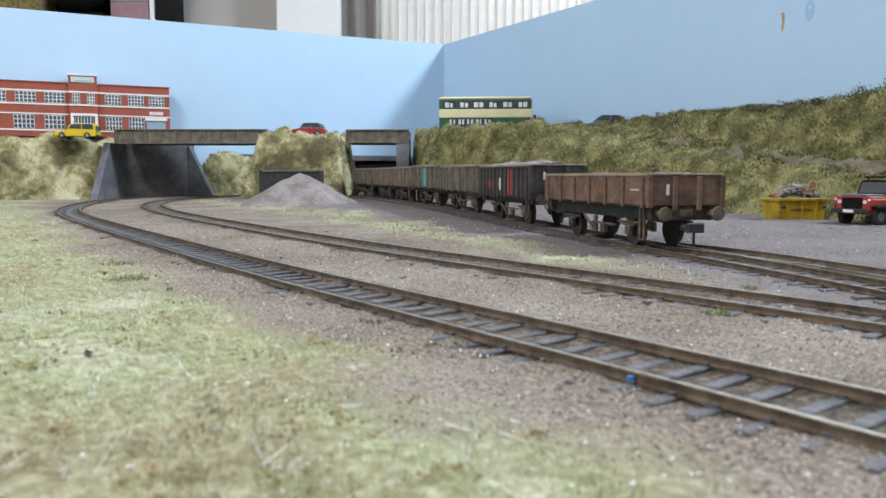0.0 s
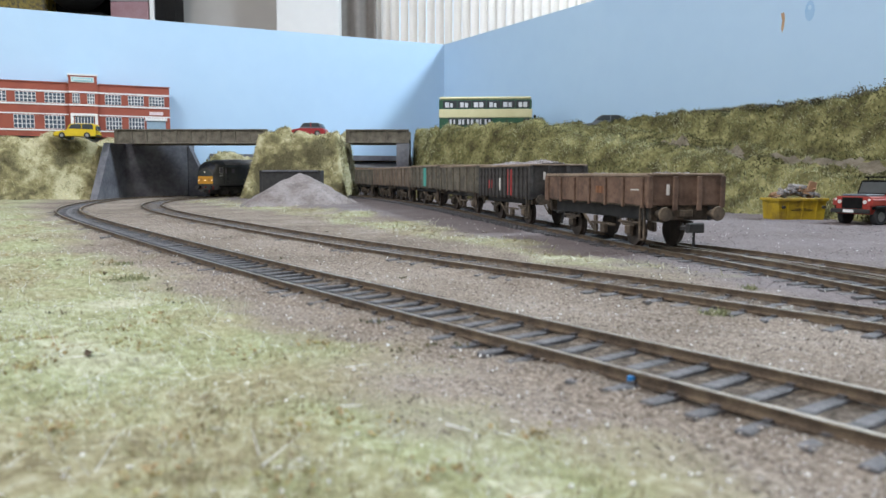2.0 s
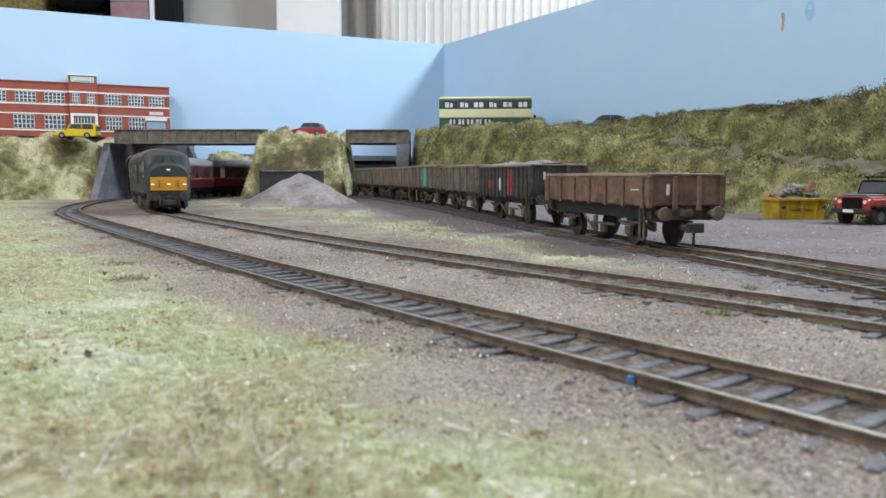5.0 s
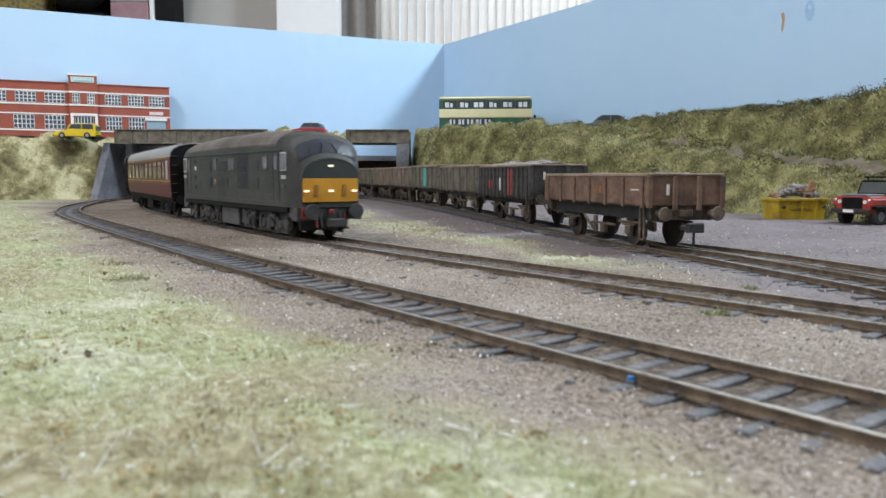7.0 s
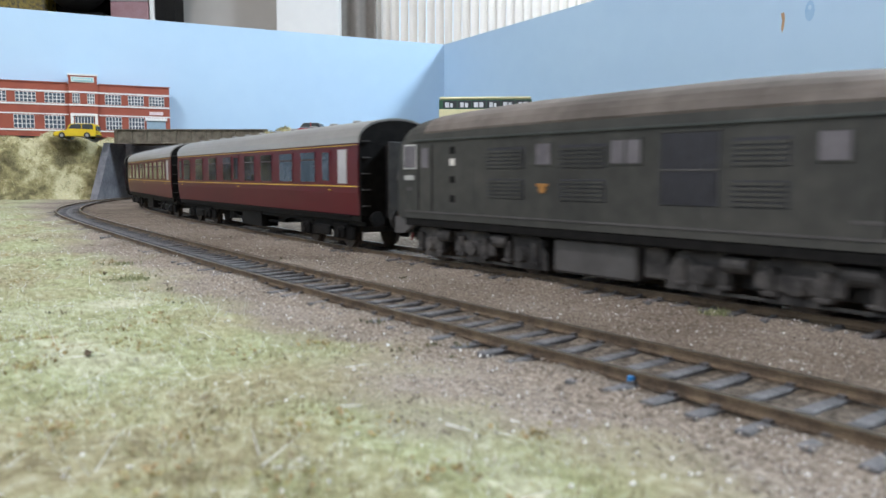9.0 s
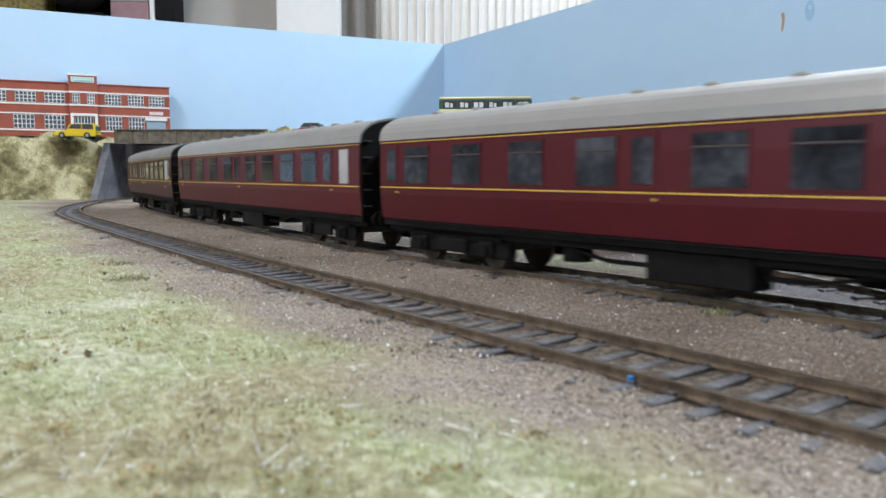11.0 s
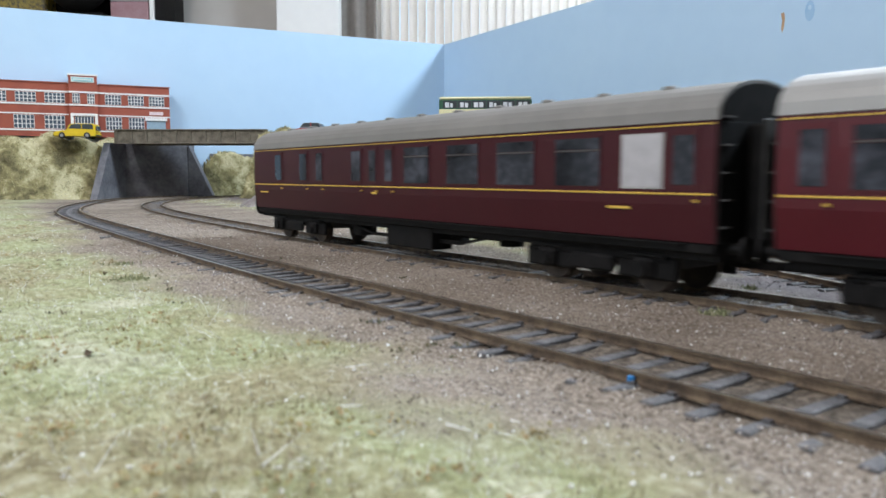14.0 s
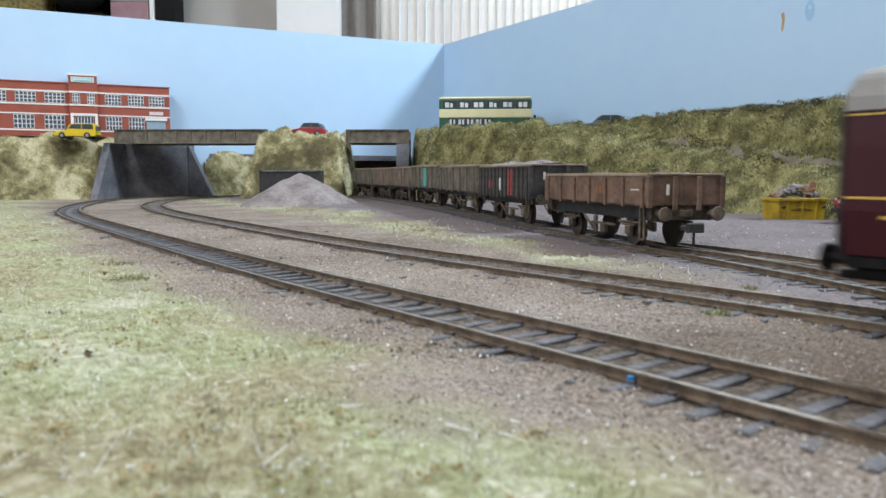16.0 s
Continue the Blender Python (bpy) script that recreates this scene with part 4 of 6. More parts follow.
def car(name, label, paint, m, L=54, Wd=22, H=18, lower=None, cabin=None, rad=4.1, category="car", glazed=True, top=None):
    """A car drawn to scale; x runs forwards. lower and cabin are side outlines (x, z)."""
    c = thing(name, label, category, m=m)
    h = L / 2
    lower = lower or [(-h, 3), (-h, 8), (-h + 1.5, 10.2), (h * 0.45, 10.8), (h * 0.93, 8.8), (h, 7), (h, 3)]
    cabin = cabin or [(-h * 0.86, 10), (-h * 0.62, H - 0.6), (-h * 0.5, H), (h * 0.08, H), (h * 0.2, H - 0.6), (h * 0.5, 10.4)]
    b = bmesh.new()
    extrude(b, lower, -Wd / 2, Wd / 2, "y")
    bmesh.ops.bevel(b, geom=b.edges[:], offset=0.7, segments=2, affect="EDGES")
    part("body", b, paint, c)
    b = bmesh.new()
    extrude(b, cabin, -Wd / 2 + 1.6, Wd / 2 - 1.6, "y")
    bmesh.ops.bevel(b, geom=b.edges[:], offset=0.6, segments=2, affect="EDGES")
    part("cabin", b, top or paint, c)
    cx, cz = np.array(cabin).mean(0)
    if glazed:
        for sgn in (-1, 1):
            b = bmesh.new()
            ins = [(cx + (p - cx) * 0.84, cz + (q - cz) * 0.66 + 0.6) for p, q in cabin]
            extrude(b, ins, sgn * (Wd / 2 - 1.75), sgn * (Wd / 2 - 1.3), "y")
            win_ = part("side_window", b, M_CARGLASS, c)
            part("pillar", boxes((cx - 0.5, cx + 0.5, min(sgn * (Wd / 2 - 1.3), sgn * (Wd / 2 - 1.05)), max(sgn * (Wd / 2 - 1.3), sgn * (Wd / 2 - 1.05)), cz - 3, cz + 3)), paint, win_)
        for (p, q), (p2, q2) in ((cabin[-1], cabin[-2]), (cabin[0], cabin[1])):
            b = bmesh.new()
            d = Vector((q - q2, 0, p2 - p)).normalized() * (0.25 if p > 0 else -0.25)
            a0, a1 = Vector((p, 0, q)).lerp(Vector((p2, 0, q2)), 0.18) , Vector((p, 0, q)).lerp(Vector((p2, 0, q2)), 0.9)
            vs = [b.verts.new(v) for v in ((a0.x, -Wd / 2 + 3, a0.z), (a0.x, Wd / 2 - 3, a0.z), (a1.x, Wd / 2 - 3.4, a1.z), (a1.x, -Wd / 2 + 3.4, a1.z))]
            f = b.faces.new(vs)
            f.normal_update()
            bmesh.ops.solidify(b, geom=[f], thickness=0.6)
            for v in b.verts:
                v.co.x += 0.45 if p > 0 else -0.45
            part("windscreen" if p > 0 else "rear_window", b, M_CARGLASS, c)
    for x in (-h * 0.58, h * 0.6):
        for y in (-Wd / 2 + 1.2, Wd / 2 - 1.2):
            road_wheel(c, x, y, rad, 3.0)
    for y in (-Wd / 2 + 3.5, Wd / 2 - 3.5):
        part("headlight", cyl(bmesh.new(), (h - 0.6, y, 6.6), (h + 0.25, y, 6.6), 1.3, n=12), M_LAMP, c)
        part("tail_light", boxes((-h - 0.2, -h + 0.5, y - 1.2, y + 1.2, 6, 8)), M_REDLENS, c)
    part("bumper", boxes((h - 0.5, h + 0.7, -Wd / 2 + 0.5, Wd / 2 - 0.5, 3.2, 5), bevel=0.3), M_DARK, c)
    part("bumper", boxes((-h - 0.7, -h + 0.5, -Wd / 2 + 0.5, Wd / 2 - 0.5, 3.2, 5), bevel=0.3), M_DARK, c)
    return c


M_YELLOW = mat("yellow_enamel", [(0.62, 0.44, 0.01), (0.72, 0.53, 0.02)], 40, 0.35, coat=0.4)
M_REDCAR = mat("red_enamel", [(0.3, 0.015, 0.02), (0.4, 0.03, 0.035)], 40, 0.35, coat=0.4)
M_GREYCAR = mat("grey_enamel", [(0.13, 0.15, 0.18), (0.2, 0.22, 0.25)], 40, 0.35, coat=0.4)
M_GREENCAR = mat("dark_green_enamel", [(0.03, 0.06, 0.05), (0.06, 0.1, 0.085)], 40, 0.35, coat=0.4)
car("van", "bright yellow delivery van parked below the factory", M_YELLOW, at(-470, 984, 75.0, 186), L=52, H=20,
    cabin=[(-25, 9), (-25, 17), (-22, 19), (3, 19), (7, 17.5), (11, 10.4)], category="van")
car("saloon_car", "red car with a dark roof parked on the mound", M_REDCAR, at(-172, 984, 77.4, 176), L=45, H=17.5, top=M_GREYCAR,
    cabin=[(-19, 10), (-15.5, 16.8), (-13, 17.5), (4, 17.5), (6.5, 16.6), (10.5, 10.4)])
car("estate_car", "grey estate car parked on top of the bank", M_GREYCAR, at(191, 903, 79.5, 176), L=52, H=19,
    cabin=[(-25, 9.8), (-17, 18), (-14, 19), (4, 19), (7.5, 18), (15, 10.4)])
car("small_car", "small dark green car parked on the yard", M_GREENCAR, at(288, 431, -2.6, 168), L=50, H=17)

# ---- double-decker bus ----
M_BUSGREEN = mat("bus_green", [(0.02, 0.085, 0.045), (0.03, 0.11, 0.06)], 40, 0.35, coat=0.3)
M_BUSCREAM = mat("bus_cream", [(0.66, 0.62, 0.36), (0.74, 0.7, 0.44)], 40, 0.4, coat=0.3)
M_BUSGLASS = glass("bus_glass", (0.05, 0.055, 0.06))
# Pale colour for the brightness that shows through the bus windows.
M_BRIGHT = mat("window_brightness", [(0.5, 0.53, 0.57), (0.75, 0.77, 0.8)], 40, 0.4)


def bus(m):
    b = thing("double_decker_bus", "green and cream double-decker bus on the road above the bank", "bus", m=m)
    h, w = 60.5, 16.5
    part("lower_body", boxes((-h, h, -w, w, 4.5, 20), bevel=0.8), M_BUSGREEN, b)
    part("lower_deck", boxes((-h + 0.3, h - 0.3, -w + 0.5, w - 0.5, 20.1, 30)), M_BUSGREEN, b)
    part("cream_band", boxes((-h - 0.2, h - 2, -w - 0.2, w + 0.2, 30.1, 41), bevel=0.6), M_BUSCREAM, b)
    part("upper_deck", boxes((-h, h - 3, -w + 0.4, w - 0.4, 41.1, 53)), M_BUSGREEN, b)
    part("roof", boxes((-h, h - 3.5, -w + 0.2, w - 0.2, 53.1, 56.8), bevel=1.4), M_BUSCREAM, b)
    for sgn in (-1, 1):
        y0, y1 = (-w + 0.1, -w + 0.45) if sgn < 0 else (w - 0.45, w - 0.1)
        for i in range(6):
            x = -h + 5 + i * 18.6
            p = part("upper_window", boxes((x, x + 17.9, y0, y1, 42.4, 51.8), bevel=0.1), M_BUSGLASS, b)
            # No blinds: pale slabs imitate light coming through the upper windows.
            for u0, u1, top_ in ((2.6 + i % 2, 8.0, 49.6), (9.4, 12.5 + (i * 7) % 3, 48.4 + 0.7 * (i % 3))):
                part("blind", boxes((x + u0, x + u1, y0 - 0.15, y1 + 0.15, 43.4, top_)), M_BRIGHT, p)
        for i in range(5):
            x = -h + 12 + i * 11.2
            p = part("lower_window", boxes((x, x + 10.6, y0 - 0.3, y1 + 0.3, 20.6, 29.6), bevel=0.1), M_BUSGLASS, b)
            # The same painted brightness for the lower windows.
            for u0, u1 in ((1.6, 4.2 + i % 2), (6.6, 8.6 + 0.5 * (i % 3))):
                part("blind", boxes((x + u0, x + u1, y0 - 0.5, y1 + 0.5, 21.6, 28)), M_BRIGHT, p)
        part("cab_window", boxes((h - 12, h - 4, y0 - 0.3, y1 + 0.3, 21, 29)), M_BUSGLASS, b)
    part("windscreen", boxes((h - 0.3, h + 0.2, -w + 2, w - 2, 20.5, 29.5)), M_BUSGLASS, b)
    part("upper_windscreen", boxes((h - 3, h - 2.6, -w + 2, w - 2, 43, 51.5)), M_BUSGLASS, b)
    part("mirror", boxes((h, h + 2.5, -w - 3, -w - 1.6, 27, 33), (h - 1, h + 0.6, -w - 2.6, -w + 1, 31, 31.8)), M_BLACK, b)
    for x in (-h + 26, h - 22):
        for y in (-w + 1.6, w - 1.6):
            road_wheel(b, x, y, 6.4, 4)
    return b


bus(at(56.5, 997, 71.6, -4))

# ---- off-road car, skip ----
M_LRRED = mat("orange_red_enamel", [(0.3, 0.03, 0.022), (0.38, 0.045, 0.03)], 40, 0.4, coat=0.4)


M_SCREENPALE = glass("pale_windscreen", (0.16, 0.17, 0.17))


def off_roader(m):
    c = thing("off_road_car", "red off-road car with black bonnet and roof rack on the yard", "car", m=m)
    part("body", boxes((-25, 8, -11.5, 11.5, 6.5, 17), bevel=0.5), M_LRRED, c)
    part("front_body", boxes((8.1, 25, -10.5, 10.5, 6.5, 16.2), bevel=0.5), M_LRRED, c)
    part("bonnet", boxes((9, 24, -7.5, 7.5, 16.3, 17.4), bevel=0.4), M_GREYCAR, c)
    for y in (-10.8, 10.8):
        part("wing", boxes((10, 25.3, y - 1.6, y + 1.6, 11, 15), bevel=0.5), M_LRRED, c)
        part("wheel_arch", boxes((11, 23, y - 1.9, y + 1.9, 9.2, 11.2), bevel=0.4), M_BLACK, c)
        part("wheel_arch", boxes((-21, -9, y - 1.9, y + 1.9, 9.2, 11.2), bevel=0.4), M_BLACK, c)
        part("headlight", cyl(bmesh.new(), (25.0, y * 0.72, 13.2), (25.7, y * 0.72, 13.2), 1.05, n=14), M_LAMP, c)
        part("side_light", cyl(bmesh.new(), (25.0, y * 0.95, 14.4), (25.6, y * 0.95, 14.4), 0.7, n=10), M_LAMP, c)
    b = bmesh.new()
    extrude(b, [(-25, 17.1), (-24.6, 25), (4.5, 25), (8, 17.1)], -11, 11, "y")
    bmesh.ops.bevel(b, geom=b.edges[:], offset=0.5, segments=2, affect="EDGES")
    part("cabin", b, M_BLACK, c)
    for sgn in (-1, 1):
        for x0, x1 in ((-22.5, -11), (-9.5, 3.6)):
            part("side_window", boxes((x0, x1, min(sgn * 10.9, sgn * 11.25), max(sgn * 10.9, sgn * 11.25), 18, 23.6), bevel=0.1), M_CARGLASS, c)
    b = bmesh.new()
    vs = [b.verts.new(v) for v in ((7.95, -9.6, 17.8), (7.95, 9.6, 17.8), (5.3, 9.4, 23.9), (5.3, -9.4, 23.9))]
    bmesh.ops.solidify(b, geom=[b.faces.new(vs)], thickness=0.5)
    part("windscreen", b, M_SCREENPALE, c)
    part("grille", boxes((25.05, 25.5, -6.2, 6.2, 9.6, 15.6)), M_BLACK, c)
    part("bumper", boxes((25.5, 28, -11.5, 11.5, 7, 9.4), bevel=0.4), M_DARK, c)
    part("number_plate", boxes((28.05, 28.3, -3.2, 3.2, 7.4, 9)), M_CREAM, c)
    part("roof_rack", boxes((-23, 3, -10, -9.3, 26.3, 27.1), (-23, 3, 9.3, 10, 26.3, 27.1), (-23, -22.3, -9.3, 9.3, 26.3, 27.1), (2.3, 3, -9.3, 9.3, 26.3, 27.1),
                            (-16, -15.4, -9.3, 9.3, 26.3, 26.9), (-9, -8.4, -9.3, 9.3, 26.3, 26.9), (-2, -1.4, -9.3, 9.3, 26.3, 26.9),
                            (-20, -19.4, -9.9, -9.4, 25, 26.3), (-20, -19.4, 9.4, 9.9, 25, 26.3), (0, 0.6, -9.9, -9.4, 25, 26.3), (0, 0.6, 9.4, 9.9, 25, 26.3)), M_BLACK, c)
    b = cyl(bmesh.new(), (8.5, 11.4, 14), (5.0, 11.9, 25.5), 0.55, n=8)
    cyl(b, (5.0, 11.9, 25.4), (5.8, 11.9, 27.6), 0.95, n=10)
    part("snorkel", b, M_BLACK, c)
    for x in (-15, 17):
        for y in (-10, 10):
            road_wheel(c, x, y, 5.2, 3.6)
    return c


off_roader(at(274, 472, -2.0, 204) @ Matrix.Scale(1.1, 4))

M_SKIP = mat("chipped_yellow_paint", [(0.22, 0.14, 0.015), (0.4, 0.27, 0.012), (0.5, 0.35, 0.016)], 80, 0.55, 0, 0.2)


def skip(m):
    s = thing("skip", "yellow steel skip heaped with rubble at the foot of the bank", "skip", m=m)
    b = bmesh.new()
    lo = [(-17.6, -10), (17.2, -10), (17.2, 10), (-17.6, 10)]
    hi = [(-18.6, -11), (18.6, -11), (18.6, 11), (-18.6, 11)]
    for r0, r1, z0, z1 in ((lo, hi, 0.4, 17.2),):
        a = [b.verts.new((x, y, z0)) for x, y in r0]
        c = [b.verts.new((x, y, z1)) for x, y in r1]
        ai = [b.verts.new((x * 0.95, y * 0.92, z0 + 1)) for x, y in r0]
        ci = [b.verts.new((x * 0.95, y * 0.92, z1)) for x, y in r1]
        for i in range(4):
            j = (i + 1) % 4
            b.faces.new((a[i], a[j], c[j], c[i]))
            b.faces.new((ci[i], ci[j], ai[j], ai[i]))
            b.faces.new((c[i], c[j], ci[j], ci[i]))
        b.faces.new(a[::-1])
        b.faces.new(ai)
    bmesh.ops.recalc_face_normals(b, faces=b.faces)
    part("hopper", b, M_SKIP, s)
    part("rim", boxes((-19.6, 19.6, -12.2, -11, 15.4, 17.4), (-19.6, 19.6, 11, 12.2, 15.4, 17.4), (-19.8, -18.4, -11, 11, 15.4, 17.4), (18.4, 19.8, -11, 11, 15.4, 17.4), bevel=0.2), M_SKIP, s)
    for x in (-11, 0, 11):
        b = bmesh.new()
        extrude(b, [(-10.0, 1.2), (-10.5, 1.2), (-11.9, 15.3), (-11.0, 15.3)], x - 0.6, x + 0.6, "x")
        part("rib", b, M_SKIP, s)
    for x in (-15.5, 15.5):
        for y in (-12.3, 12.3):
            part("lug", cyl(bmesh.new(), (x, y - 1, 11), (x, y + 1, 11), 1.1, n=10), M_DARK, s)
    part("scratch", boxes((-9, 8, -10.95, -10.75, 8.6, 9.1), (-6, 3, -11.0, -10.8, 9.6, 10.0)), M_DARK, s, "dark scuffed writing")
    return s


skip(at(237, 512, -2.6, 8) @ Matrix.Scale(0.92, 4))
M_RUBBLE = [mat("rubble_grey", [(0.2, 0.19, 0.19), (0.36, 0.34, 0.34)], 100, 0.9), mat("rubble_wood", [(0.3, 0.17, 0.09), (0.42, 0.26, 0.16)], 100, 0.85), mat("rubble_pale", [(0.5, 0.46, 0.43), (0.6, 0.56, 0.52)], 100, 0.85)]
rr = random.Random(8)
for i in range(64):
    b = bmesh.new()
    l, w, h_ = rr.uniform(3, 9), rr.uniform(1.5, 4), rr.uniform(0.6, 2.2)
    box(b, -l / 2, l / 2, -w / 2, w / 2, -h_ / 2, h_ / 2, 0.2)
    u, v = rr.uniform(-13, 13), rr.uniform(-7, 7)
    z = 13.2 + 8.0 * (1 - abs(u) / 19) * rr.uniform(0.4, 1.1)
    tagged(part("rubble", b, M_RUBBLE[rr.choice((0, 0, 0, 1, 1, 2))], m=at(237 + u, 512 + v, z, rr.uniform(0, 360), rr.uniform(-35, 35), rr.uniform(-35, 35))),
           "broken slab of rubble heaped in the yellow skip", "rubble", "rubble in the skip")
tagged(part("rubble", boxes((-2.6, 2.6, -1, 1, -4.5, 5.5), bevel=0.2), M_RUBBLE[1], m=at(246, 508, 19, 10, 8, 12)), "brown board standing up out of the skip", "rubble", "rubble in the skip")

# ---- the second siding road, blades and check rails of the turnout ----
BRANCH = through_points([(93, 318), (106, 296), (118, 262), (128, 226), (140, 185), (152, 140), (160, 110)])
track("branch_track", BRANCH, 0, 215, "rusty turnout road leaving the siding in grey dirt", 9.0, 30)
turn = bpy.data.objects["branch_track"]
part("check_rail", rail_mesh("check_rail", BRANCH, 60, 150, -5.6), None, turn)
part("point_blade", rail_mesh("point_blade", SIDING, 20, 130, -6.6), None, turn)
part("sleeper_end", boxes((-6, 10, -2, 2, -4, -2.4), bevel=0.2), M_SLEEPER, turn, m=at(143, 252, 0, -28))


# ---- wagons ----
M_RUSTWAGON = mat("rusty_brown_wagon", [(0.065, 0.04, 0.028), (0.135, 0.08, 0.055), (0.2, 0.125, 0.085)], 90, 0.8, 0, 0.3)
M_GREYWAGON = mat("dusty_grey_green_wagon", [(0.045, 0.038, 0.029), (0.1, 0.087, 0.064), (0.17, 0.146, 0.11)], 80, 0.8, 0, 0.3)
M_BROWNWAGON = mat("dusty_brown_wagon", [(0.07, 0.052, 0.037), (0.14, 0.107, 0.077), (0.21, 0.16, 0.115)], 80, 0.8, 0, 0.3)
M_BLACKWAGON = mat("sooty_black_wagon", [(0.015, 0.013, 0.013), (0.035, 0.032, 0.03), (0.075, 0.068, 0.064)], 80, 0.75, 0, 0.3)
M_RIM = mat("dusty_top_edge", [(0.2, 0.145, 0.1), (0.36, 0.28, 0.21)], 90, 0.85)
M_CHASSIS = mat("dirty_underframe", [(0.03, 0.023, 0.017), (0.085, 0.064, 0.045), (0.17, 0.128, 0.088)], 120, 0.8, 0, 0.3)
M_WHEEL = mat("dirty_wheel", [(0.03, 0.024, 0.02), (0.09, 0.07, 0.055)], 200, 0.6, 0.4)
M_TEAL = mat("teal_patch", [(0.05, 0.3, 0.26), (0.08, 0.38, 0.32)], 60, 0.7)
M_REDP = mat("faded_red_patch", [(0.3, 0.03, 0.03), (0.4, 0.06, 0.055)], 60, 0.7)
M_PAPER = mat("pale_label", [(0.6, 0.58, 0.54), (0.7, 0.68, 0.64)], 60, 0.8)
M_ORANGEP = mat("faded_orange_lettering", [(0.2, 0.085, 0.04), (0.26, 0.12, 0.06)], 200, 0.8)


def rail_wheel(parent, x, y, rad):
    b = bmesh.new()
    s = 1 if y > 0 else -1
    cyl(b, (x, y - s * 0.9, rad), (x, y - s * 0.1, rad), rad + 0.9, n=24)
    cyl(b, (x, y - s * 0.1, rad), (x, y + s * 1.4, rad), rad, n=24)
    w = part("wheel", b, M_WHEEL, parent)
    part("hub", cyl(bmesh.new(), (x, y + s * 1.2, rad), (x, y + s * 1.9, rad), rad * 0.32, n=12), M_WHEEL, w)
    return w


def axle_guard(parent, x, y, top):
    s = 1 if y > 0 else -1
    b = bmesh.new()
    for e in (-1, 1):
        extrude(b, [(x + e * 1.6, top), (x + e * 2.4, top), (x + e * 1.9, 4.0), (x + e * 1.2, 4.0)], y - 0.4, y + 0.4, "y")
    box(b, x - 2.0, x + 2.0, y - 1.0 + s * 0.5, y + 1.0 + s * 0.5, 4.6, 8.2, 0.4)
    box(b, x - 8, x + 8, y - 0.6 + s * 0.6, y + 0.6 + s * 0.6, 9.0, 10.0, 0.3)
    box(b, x - 5, x + 5, y - 0.55 + s * 0.6, y + 0.55 + s * 0.6, 8.1, 8.95, 0.2)
    return part("axle_guard", b, M_CHASSIS, parent)


